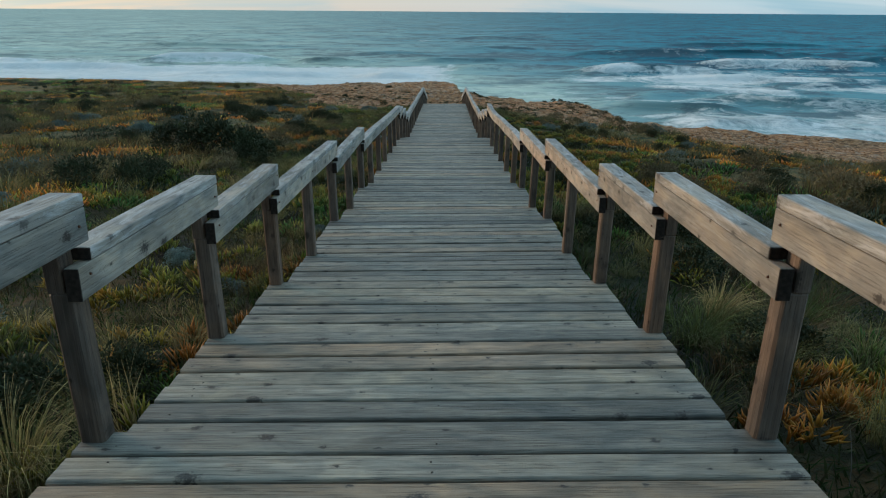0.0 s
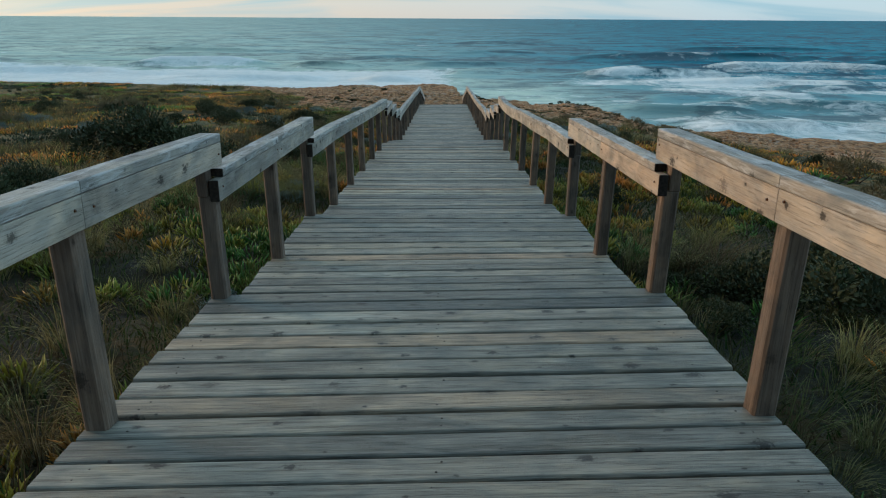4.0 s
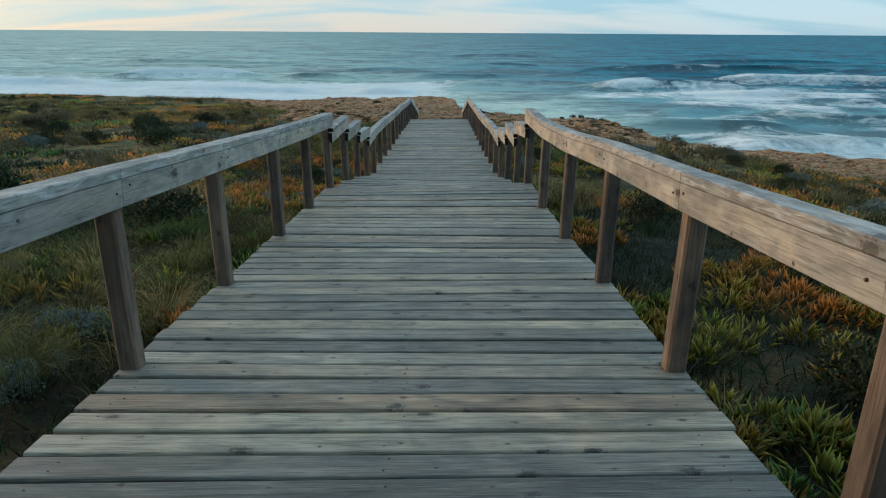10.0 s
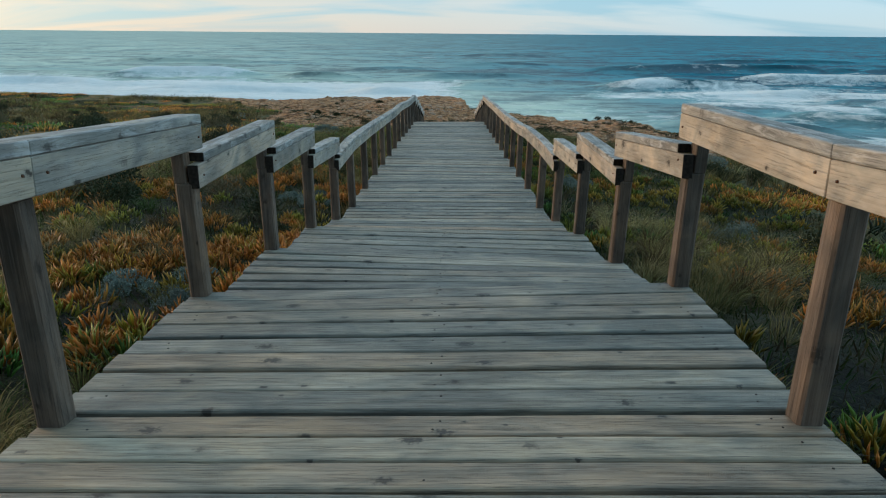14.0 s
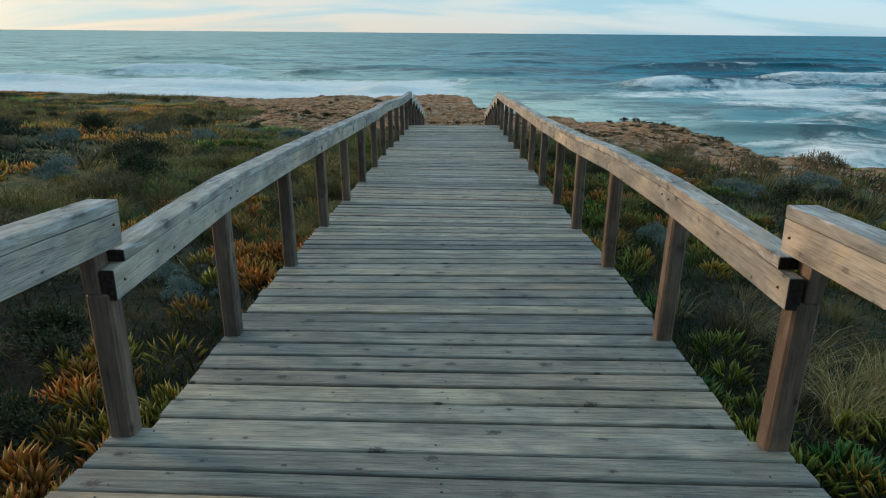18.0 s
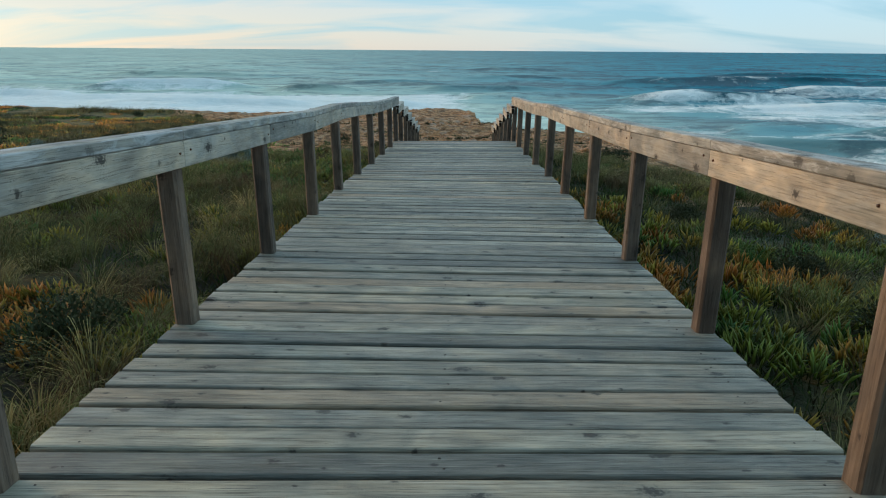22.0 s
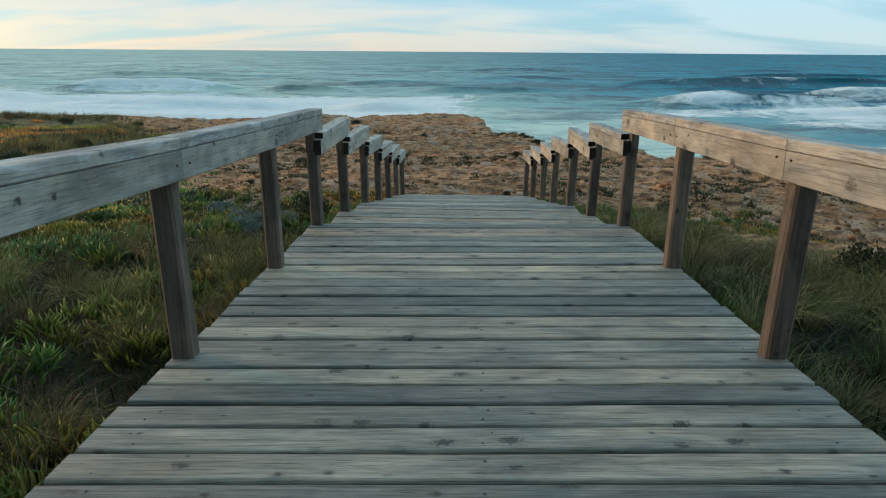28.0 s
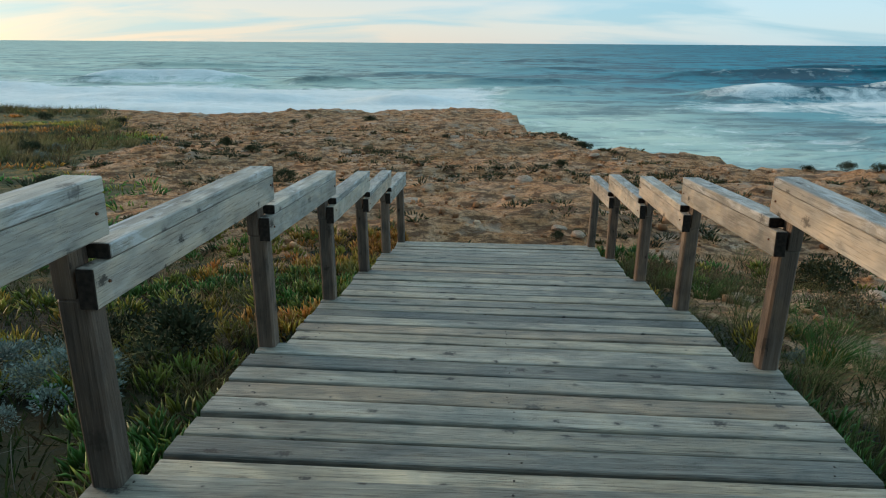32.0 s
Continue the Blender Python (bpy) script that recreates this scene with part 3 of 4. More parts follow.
def sea_state(x, y):
    h = 0.30 * (fbm(x * 0.035, y * 0.11, 3, 40) - 0.5) + 0.35 * (fbm(x * 0.14, y * 0.42, 3, 41, 0.6) - 0.5)
    foam, face = np.zeros_like(x), np.zeros_like(x)
    H, FO, FA, XX, YY = h.ravel(), foam.ravel(), face.ravel(), x.ravel(), y.ravel()
    for k, (yc, xc, half, amp, white, slant, tail) in enumerate(CRESTS):
        i = np.nonzero((np.abs(YY - yc) < 16 + 2.2 * tail) & (np.abs(XX - xc) < 1.3 * half))[0]
        x1, u = XX[i], YY[i]
        u = u - (yc + slant * (x1 - xc) + 9.0 * (fbm(x1 * 0.05, x1 * 0 + k, 4, 50 + k) - 0.5))
        ends = smooth_step(1.0, 0.25, np.abs(x1 - xc) / half + 0.55 * (fbm(x1 * 0.12, x1 * 0 + 3 * k, 3, 60 + k) - 0.5))
        shape = np.where(u < 0, np.exp(-((u / (1.2 + 0.5 * amp)) ** 2)), np.exp(-((u / 5.0) ** 2)))
        H[i] += amp * ends * shape
        broken = white * ends * smooth_step(0.30, 0.55, fbm(x1 * 0.09, x1 * 0 + 7 * k, 3, 70 + k) + 0.35 * (white - 0.45))
        FO[i] = np.maximum(FO[i], broken * np.where(u < 0, np.exp(-((u / 1.8) ** 2)), np.exp(-np.maximum(0, u) / tail)))
        FO[i] = np.maximum(FO[i], 0.8 * broken * np.where(u < 0, smooth_step(-tail * 0.9, 0, u), 0.0))
        # mask of the unbroken crests' landward side, for the painted dark front
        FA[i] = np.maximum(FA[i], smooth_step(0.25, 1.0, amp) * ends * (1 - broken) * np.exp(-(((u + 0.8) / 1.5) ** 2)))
    # broken water along the shore, wide on the left, in sheets on the right
    d = -shore(x, y)
    left = smooth_step(6, -6, x)
    foam = np.maximum(foam, left * 1.0 * smooth_step(48, 34, d) * smooth_step(2, 9, d) * smooth_step(0.30, 0.50, fbm(x * 0.02, y * 0.07, 4, 81) + 0.08))
    right = smooth_step(8, 22, x)
    foam = np.maximum(foam, right * 0.52 * smooth_step(92, 62, y - 34) * smooth_step(0.42, 0.56, fbm(x * 0.03 + 9, y * 0.07, 4, 82)))
    foam = np.maximum(foam, 0.9 * smooth_step(3.5, 0.5, d + 1.5 * (fbm(x * 0.3, y * 0.3, 2, 83) - 0.5)))
    foam = np.maximum(foam, 0.52 * smooth_step(125, 50, y) * fbm(x * 0.05, y * 0.15, 3, 84))
    return h, foam, face


def build_sea():
    rows = [25.0]
    while rows[-1] < 4900:
        y = rows[-1]
        rows.append(y + (0.5 if y < 150 else 0.5 + (y - 150) * 0.022))
    ys = np.array(rows)
    us = np.linspace(-1, 1, 441)
    Y = np.repeat(ys[:, None], len(us), 1)
    X = us[None] * (34 + 0.86 * Y)
    h, foam, face = sea_state(X, Y)
    fade = smooth_step(700, 250, Y)
    Z = SEA_Z + h * fade
    # third channel: milky water inshore, plus sky glow painted over the left sea
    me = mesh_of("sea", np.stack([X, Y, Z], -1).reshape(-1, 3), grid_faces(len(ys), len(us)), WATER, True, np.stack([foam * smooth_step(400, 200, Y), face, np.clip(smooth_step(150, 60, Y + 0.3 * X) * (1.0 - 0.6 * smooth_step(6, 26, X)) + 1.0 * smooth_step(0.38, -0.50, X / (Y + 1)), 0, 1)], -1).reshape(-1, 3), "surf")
    return tagged(new("sea", me), "choppy teal sea with breaking waves and white foam", "sea", kind="structure")


build_sea()


# ---- boardwalk: spans of cross boards on joists ----
def board_mesh(k):
    """A cross board with eased edges and a slightly uneven top, its length along x."""
    rnd = random.Random(100 + k)
    w, t, c = BOARD, THICK, 0.009
    xs = [-HALF_OUT, -0.6, 0.0, 0.6, HALF_OUT]
    profile = [(-w / 2, -t), (-w / 2, -c), (-w / 2 + 0.35 * c, -0.3 * c), (-w / 2 + c, 0.0), (w / 2 - c, 0.0), (w / 2 - 0.35 * c, -0.3 * c), (w / 2, -c), (w / 2, -t)]
    verts, faces = [], []
    for x in xs:
        dy, dz = rnd.uniform(-0.002, 0.002), rnd.uniform(-0.0025, 0.0015)
        verts += [(x, y + dy, z + dz) for y, z in profile]
    n = len(profile)
    for r in range(len(xs) - 1):
        for i in range(n):
            j = (i + 1) % n
            faces.append((r * n + i, (r + 1) * n + i, (r + 1) * n + j, r * n + j))
    me = bpy.data.meshes.new("board")
    me.from_pydata(verts, [], faces + [tuple(range(n)), tuple(reversed(range((len(xs) - 1) * n, len(xs) * n)))])
    me.materials.append(DECK_WOOD)
    return me


BOARDS = [board_mesh(k) for k in range(8)]


def nail_mesh():
    """A flat rusted nail head, driven just proud of the board."""
    bm = bmesh.new()
    bmesh.ops.create_cone(bm, cap_ends=True, segments=8, radius1=0.0044, radius2=0.0036, depth=0.002)
    return bm_mesh("nail", bm, RUST)


NAIL = nail_mesh()


def build_span(index, y0, z0, y1, z1, step_after):
    rnd = random.Random(500 + index)
    slope = math.degrees(math.atan2(z1 - z0, y1 - y0))
    base = tagged(new("boardwalk_span"), "weathered grey timber boardwalk span of cross boards on joists", "boardwalk", "boardwalk spans")
    base.matrix_world = pose(0, y0, z0)
    over = 0.03
    length = y1 - y0
    count = max(1, round(length / (BOARD + GAP)))
    pitch = length / count
    for i in range(count):
        y = (i + 0.5) * pitch + over
        z = (z1 - z0) * (y / length)
        part_way = y / length
        turn = math.degrees((SKEW[index] + (SKEW[index + 1] - SKEW[index]) * part_way) / (2 * HALF_IN))
        lean = -math.degrees((TWIST[index] + (TWIST[index + 1] - TWIST[index]) * part_way) / (2 * HALF_IN))
        m = pose(rnd.uniform(-0.008, 0.008), y, z + rnd.uniform(-0.0045, 0.0045), slope, lean, turn + rnd.uniform(-0.15, 0.15)) @ Matrix.Diagonal((rnd.choice((-1, 1)), (pitch - GAP) / BOARD * rnd.uniform(0.96, 1.02), 1, 1))
        board = part("board", BOARDS[rnd.randrange(8)], base, m=m)
        for x in (-1.08, 0.0, 1.08):
            for side in (-0.028, 0.028):
                if rnd.random() < 0.6:
                    part("nail", NAIL, board, m=pose(x + rnd.uniform(-0.024, 0.024), side + rnd.uniform(-0.008, 0.008), 0.0002))
    for x in (-1.08, 0.0, 1.08):
        bm = bmesh.new()
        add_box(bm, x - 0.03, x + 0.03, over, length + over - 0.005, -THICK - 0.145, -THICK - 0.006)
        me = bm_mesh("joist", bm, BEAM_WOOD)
        ob = part("joist", me, base)
        ob.matrix_basis = pose(0, 0, 0, slope)
    if step_after:
        bm = bmesh.new()
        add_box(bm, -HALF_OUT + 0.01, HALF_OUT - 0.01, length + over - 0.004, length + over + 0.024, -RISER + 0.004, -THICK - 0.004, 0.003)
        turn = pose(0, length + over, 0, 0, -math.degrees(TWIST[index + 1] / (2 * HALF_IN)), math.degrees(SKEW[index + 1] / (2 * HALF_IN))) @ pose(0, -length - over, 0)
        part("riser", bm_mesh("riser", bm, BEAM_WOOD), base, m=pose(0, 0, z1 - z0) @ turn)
    return base


for i, (y0, z0, y1, z1) in enumerate(SPANS):
    build_span(i, y0, z0, y1, z1, POSTS[i + 1][2])


# ---- railings: posts, a plank let into their inner side, and a cap on top ----
def rail_runs():
    """Runs of rail between the breaks, as lists of indices of posts."""
    runs, start = [], 0
    for i in range(1, len(POSTS)):
        if POSTS[i][2] or i == len(POSTS) - 1:
            runs.append((start, i))
            start = i
    return runs


def beam_mesh(name, length, x0, x1, z0, z1, material, bevel, seed, wave=0.004):
    rnd = random.Random(seed)
    bm = bmesh.new()
    add_box(bm, x0, x1, 0, length, z0, z1, bevel)
    cuts = max(2, int(length / 0.35))
    for c in range(1, cuts):
        bmesh.ops.bisect_plane(bm, geom=bm.verts[:] + bm.edges[:] + bm.faces[:], plane_co=(0, length * c / cuts, 0), plane_no=(0, 1, 0))
    ph, ph2 = rnd.uniform(0, 6), rnd.uniform(0, 6)
    for v in bm.verts:
        v.co.x += wave * math.sin(v.co.y * 2.1 + ph)
        v.co.z += 0.7 * wave * math.sin(v.co.y * 3.3 + ph2)
    return bm_mesh(name, bm, material)


def post_mesh(height, notch_from, below, seed):
    """A square post, inner side towards +x, cut back from notch_from up so that the plank sits in it."""
    rnd = random.Random(seed)
    bm = bmesh.new()
    w = POST_W
    add_box(bm, -w, 0, -w / 2, w / 2, -below, notch_from, 0.010)
    add_box(bm, -w + 0.0005, -0.030, -w / 2 + 0.0005, w / 2 - 0.0005, notch_from - 0.004, height, 0.003)
    lx, ly = -0.018 + rnd.uniform(-0.008, 0.008), rnd.uniform(-0.008, 0.008)
    for v in bm.verts:
        v.co.x += lx * v.co.z
        v.co.y += ly * v.co.z
    return bm_mesh("post", bm, POST_WOOD)


def bolt_mesh():
    bm = bmesh.new()
    bmesh.ops.create_cone(bm, cap_ends=True, segments=8, radius1=0.0055, radius2=0.004, depth=0.006, matrix=pose(0.003, 0, 0, 0, 90, 0))
    return bm_mesh("bolt", bm, STEEL, True)


BOLT = bolt_mesh()


def end_mesh(name, x0, x1, z0, z1):
    bm = bmesh.new()
    add_box(bm, x0, x1, -0.004, 0.002, z0, z1, 0.0015)
    return bm_mesh(name, bm, END_GRAIN)


END_PLANK = end_mesh("plank_end", -0.031, 0.0155, -CAP_H - PLANK_H + 0.001, -CAP_H - 0.004)
END_CAP = end_mesh("cap_end", -POST_W - 0.002, 0.0155, -CAP_H + 0.001, -0.002)


def build_railing(side):
    """side -1 stands on the left edge of the deck, 1 on the right one."""
    flip = Matrix.Diagonal((-side, 1, 1, 1))
    rnd = random.Random(40 + side)
    posts = [(y + side * 0.5 * k, z + side * 0.5 * w, s) for (y, z, s), k, w in zip(POSTS, SKEW, TWIST)]
    for n, (a, b) in enumerate(rail_runs()):
        (ya, za, sa), (yb, zb, sb) = posts[a], posts[b]
        label = "silvery weathered timber handrail with square posts" if side < 0 else "warm tan weathered timber handrail with square posts"
        base = tagged(new("railing"), label, "railing", "boardwalk railings")
        base.matrix_world = Matrix.Translation((side * HALF_IN, ya, za)) @ flip
        for i in range(a + 1, b + 1):
            y, z, s = posts[i]
            top = z + RAIL_UP - CAP_H - za
            notch = z + RAIL_UP - CAP_H - PLANK_H - za
            if s or i == len(POSTS) - 1:
                notch -= RISER if s else 0.0
            me = post_mesh(top - (z - za), notch - (z - za), 0.75, 60 * i + side)
            part("post", me, base, m=pose(0, y - ya - POST_W / 2 + 0.03, z - za))
        # the rail follows the deck from post to post
        stations = [(ya - 0.050, za - (RISER + 0.028 if sa else 0.0))] + [posts[i][:2] for i in range(a + 1, b)] + [(yb + 0.05, zb)]
        joints = [0] + ([j for j in range(2, len(stations) - 2, 3)]) + [len(stations) - 1]
        for k, (i, j) in enumerate(zip(joints, joints[1:])):
            for s0 in range(i, j):
                (p, zp), (q, zq) = stations[s0], stations[s0 + 1]
                length = math.hypot(q - p, zq - zp) - (0.003 if s0 + 1 == j else 0.0)
                tilt = math.degrees(math.atan2(zq - zp, q - p))
                first = s0 == 0
                m = pose(0, p - ya, zp - za + RAIL_UP, tilt)
                me = beam_mesh("plank", length, -0.032, 0.016, -CAP_H - PLANK_H, -CAP_H - 0.002, RAIL_WOOD, 0.003, n * 31 + s0, 0.0)
                plank = part("plank", me, base, m=m)
                inset = 0.086 if first and sa else 0.0
                me = beam_mesh("cap", length - inset, -POST_W - 0.004, 0.017, -CAP_H, 0.0, CAP_WOOD, 0.004, n * 37 + s0, 0.0)
                cap = part("cap", me, base, "worn pale handrail cap", m=m @ pose(0, inset, 0))
                if first and sa:
                    part("plank_end", END_PLANK, plank, "blackened end grain")
                    part("cap_end", END_CAP, cap, "blackened end grain")
                for yb_ in (0.045, length - 0.05):
                    part("bolt", BOLT, plank, "rusty bolt head", m=pose(0.016, yb_ + (0.02 if yb_ < 0.1 else 0), -CAP_H - 0.03 - 0.03 * rnd.random()))


build_railing(-1)
build_railing(1)


# ---- plants ----
def fingers(roots, ways, length, width, tints, rng, curve=0.25):
    """Pointed three-sided succulent leaves: seven vertices and nine triangles each."""
    n = len(roots)
    up = ways / np.linalg.norm(ways, axis=1, keepdims=True)
    ref = np.where(np.abs(up[:, 2:3]) > 0.9, [[1.0, 0, 0]], [[0, 0, 1.0]])
    a = np.cross(up, ref)
    a /= np.linalg.norm(a, axis=1, keepdims=True)
    b = np.cross(up, a)
    bend = a * rng.uniform(-curve, curve, (n, 1)) + b * rng.uniform(-curve, curve, (n, 1))
    L, W = length[:, None], width[:, None]
    V = np.empty((n, 7, 3))
    turn = rng.uniform(0, 6.28, n)
    for k in range(3):
        c, s = np.cos(turn + k * 2.094)[:, None], np.sin(turn + k * 2.094)[:, None]
        V[:, k] = roots + W * 0.75 * (a * c + b * s)
        V[:, 3 + k] = roots + up * L * 0.55 + bend * L * 0.35 + W * (a * c + b * s)
    V[:, 6] = roots + up * L + bend * L
    f = np.array([(0, 1, 4), (0, 4, 3), (1, 2, 5), (1, 5, 4), (2, 0, 3), (2, 3, 5), (3, 4, 6), (4, 5, 6), (5, 3, 6)])
    F = (np.arange(n)[:, None, None] * 7 + f).reshape(-1, 3)
    # shade at the foot painted in, on bases that are also greener
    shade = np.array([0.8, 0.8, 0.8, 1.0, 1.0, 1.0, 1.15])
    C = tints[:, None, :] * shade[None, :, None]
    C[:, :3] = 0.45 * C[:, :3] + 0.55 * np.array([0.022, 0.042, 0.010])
    return V.reshape(-1, 3), F, C.reshape(-1, 3)


def blades(roots, ways, length, width, tints, rng, droop=0.5):
    """Thin bent grass blades: five vertices and three triangles each."""
    n = len(roots)
    up = ways / np.linalg.norm(ways, axis=1, keepdims=True)
    az = rng.uniform(0, 6.28, n)
    a = np.c_[np.cos(az), np.sin(az), np.zeros(n)]
    L, W = length[:, None], width[:, None]
    fall = np.c_[up[:, :2], np.zeros(n)] * droop + np.c_[np.zeros((n, 2)), -np.ones(n) * droop * 0.55]
    mid, tip = roots + up * L * 0.55, roots + up * L + fall * L * 0.6
    V = np.stack([roots - a * W, roots + a * W, mid - a * W * 0.8, mid + a * W * 0.8, tip], 1)
    F = (np.arange(n)[:, None, None] * 5 + np.array([(0, 1, 3), (0, 3, 2), (2, 3, 4)])).reshape(-1, 3)
    # roots darker than tips: the tuft's inner shade is put into the tint
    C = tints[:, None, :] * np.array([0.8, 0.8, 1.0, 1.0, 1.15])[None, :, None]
    return V.reshape(-1, 3), F, C.reshape(-1, 3)


def long_blades(roots, lean, length, width, tints, rng):
    """Long soft blades that rise, bow over and hang: nine vertices and seven triangles each."""
    n = len(roots)
    az = rng.uniform(0, 6.28, n)
    a = np.c_[np.cos(az), np.sin(az), np.zeros(n)] * width[:, None]
    L = length[:, None]
    side = np.c_[lean, np.zeros(n)]
    V = np.empty((n, 9, 3))
    for k, (t, wide) in enumerate(((0.0, 1.0), (0.35, 1.0), (0.62, 0.8), (0.84, 0.55))):
        p = roots + np.array([0, 0, 1.0]) * L * (t - 0.52 * t**2.4) + side * L * t**1.7
        V[:, 2 * k], V[:, 2 * k + 1] = p - a * wide, p + a * wide
    V[:, 8] = roots + np.array([0, 0, 1.0]) * L * 0.42 + side * L
    F = (np.arange(n)[:, None, None] * 9 + np.array([(0, 1, 3), (0, 3, 2), (2, 3, 5), (2, 5, 4), (4, 5, 7), (4, 7, 6), (6, 7, 8)])).reshape(-1, 3)
    # painted shade low among the blades, fading out towards the tip
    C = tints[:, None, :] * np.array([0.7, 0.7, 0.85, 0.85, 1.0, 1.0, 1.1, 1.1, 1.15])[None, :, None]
    return V.reshape(-1, 3), F, C.reshape(-1, 3)


# stands of long soft grass: side, from y, to y, from x, to x, tufts, dryness
STANDS = [(-1, -3, 4.4, 1.5, 4.2, 70, 0.7), (1, -3, 2.2, 1.6, 3.6, 24, 0.6), (1, 8.0, 10.0, 1.5, 3.0, 14, 0.6), (-1, 18.0, 21.0, 2.4, 5.0, 20, 0.8), (-1, 5.6, 7.2, 1.6, 2.6, 10, 0.8), (-1, 12.4, 17.0, 1.45, 4.0, 90, 0.5), (-1, 25.6, 32.8, 1.4, 5.6, 200, 0.5), (-1, 33.2, 37.8, 1.35, 4.2, 90, 0.35), (-1, 40.0, 41.6, 1.5, 2.4, 10, 0.6), (1, 2.2, 7.0, 1.6, 3.4, 36, 0.45), (1, 18.4, 23.6, 1.5, 3.2, 46, 0.7), (1, 34.0, 40.0, 1.45, 4.4, 110, 0.55), (1, 27.0, 29.5, 1.9, 3.2, 16, 0.35), (1, 40.5, 45.0, 1.5, 2.8, 24, 0.3), (-1, 21.5, 23.0, 2.6, 4.0, 8, 0.7), (-1, 7.5, 12.0, 2.2, 4.0, 16, 0.6)]


def build_stands():
    rng = np.random.default_rng(11)
    out = []
    for side, y0, y1, x0, x1, tufts, dry in STANDS:
        tx, ty = side * rng.uniform(x0, x1, tufts), rng.uniform(y0, y1, tufts)
        per = rng.integers(110, 210, tufts)
        i = np.repeat(np.arange(tufts), per)
        ang, rr = rng.uniform(0, 6.28, len(i)), 0.09 * np.sqrt(rng.uniform(0, 1, len(i)))
        px, py = tx[i] + rr * np.cos(ang), ty[i] + rr * np.sin(ang)
        reach = rng.uniform(0.15, 0.85, len(i))
        lean = np.c_[np.cos(ang) * reach + 0.16, np.sin(ang) * reach - 0.12]
        room = np.abs(px) - 1.26
        inward = np.sign(px) * lean[:, 0] < 0
        length = rng.uniform(0.30, 0.68, tufts)[i] * rng.uniform(0.6, 1.1, len(i))
        cap = np.where(inward, np.minimum(1.0, room / np.maximum(1e-3, np.abs(lean[:, 0]) * length)), 1.0)
        lean[:, 0] *= cap
        tint = grass_tint(tufts, dry, rng)[i] * rng.uniform(0.6, 1.9, (len(i), 1))
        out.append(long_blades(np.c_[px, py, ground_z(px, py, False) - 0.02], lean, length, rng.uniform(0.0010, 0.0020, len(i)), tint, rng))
    # dry grey stems lying tangled between the cushions
    n = 5000
    px, py = rng.choice((-1, 1), n) * (1.28 + 3.4 * rng.uniform(0, 1, n) ** 1.3), rng.uniform(-3, 45, n)
    keep = fbm(px * 0.9, py * 0.9, 3, 98) > 0.50
    px, py = px[keep], py[keep]
    ang, reach = rng.uniform(0, 6.28, len(px)), rng.uniform(0.9, 2.2, len(px))
    lean = np.c_[np.cos(ang) * reach, np.sin(ang) * reach]
    length = rng.uniform(0.10, 0.26, len(px))
    inward = np.sign(px) * lean[:, 0] < 0
    lean[:, 0] *= np.where(inward, np.minimum(1.0, (np.abs(px) - 1.26) / np.maximum(1e-3, np.abs(lean[:, 0]) * length)), 1.0)
    tint = np.array([0.20, 0.18, 0.155]) * rng.uniform(0.35, 1.3, (len(px), 1))
    out.append(long_blades(np.c_[px, py, ground_z(px, py, False) - 0.01], lean, length, rng.uniform(0.0012, 0.0030, len(px)), tint, rng))
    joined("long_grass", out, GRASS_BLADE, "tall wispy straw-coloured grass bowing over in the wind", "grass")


def joined(name, pieces, material, label, category):
    vs, fs, cs, at = [], [], [], 0
    for v, f, c in pieces:
        vs.append(v), fs.append(f + at), cs.append(c)
        at += len(v)
    me = mesh_of(name, np.concatenate(vs), np.concatenate(fs), material, False, np.concatenate(cs))
    return tagged(new(name, me), label, category, kind="stuff")


# what grows beside the deck: side, from y, to y, iceplant, its warmth (0 green to 1 orange), grass, its dryness
BEDS = [
    (-1, -4, 3.2, 0.22, 0.1, 1.0, 0.30), (-1, 3.2, 7.0, 0.5, 0.5, 0.9, 0.6), (-1, 7.0, 9.5, 0.8, 0.55, 0.7, 0.55), (-1, 9.5, 12, 0.85, 0.7, 0.5, 0.6), (-1, 12, 14.6, 0.7, 0.4, 0.8, 0.5), (-1, 14.6, 17.4, 0.5, 0.05, 1.1, 0.35),
    (-1, 17.2, 21.0, 0.9, 0.85, 0.25, 0.4), (-1, 21.0, 25.5, 0.85, 0.75, 0.2, 0.4), (-1, 25.5, 28.0, 0.75, 0.7, 0.5, 0.65), (-1, 28.0, 33.0, 0.6, 0.25, 1.0, 0.35), (-1, 33.0, 34.7, 0.9, 0.35, 0.4, 0.4), (-1, 34.7, 38.0, 0.75, 0.2, 0.8, 0.3), (-1, 38.0, 46.5, 0.9, 0.4, 0.5, 0.4),
    (1, -4, 4.0, 0.8, 0.5, 0.4, 0.5), (1, 4.0, 8.0, 0.35, 0.2, 0.9, 0.35), (1, 8.0, 10.5, 0.4, 0.2, 0.6, 0.3), (1, 10.5, 15.0, 1.1, 0.6, 0.5, 0.3), (1, 15.0, 18.0, 0.95, 0.6, 0.4, 0.35), (1, 18.0, 21.0, 0.75, 0.85, 0.4, 0.6),
    (1, 21.0, 24.5, 0.6, 0.45, 0.7, 0.7), (1, 24.5, 30.0, 0.8, 0.5, 0.5, 0.4), (1, 30.0, 35.0, 0.5, 0.6, 0.8, 0.45), (1, 35.0, 40.0, 0.35, 0.3, 1.2, 0.45), (1, 40.0, 46.0, 0.5, 0.35, 0.9, 0.3),
]


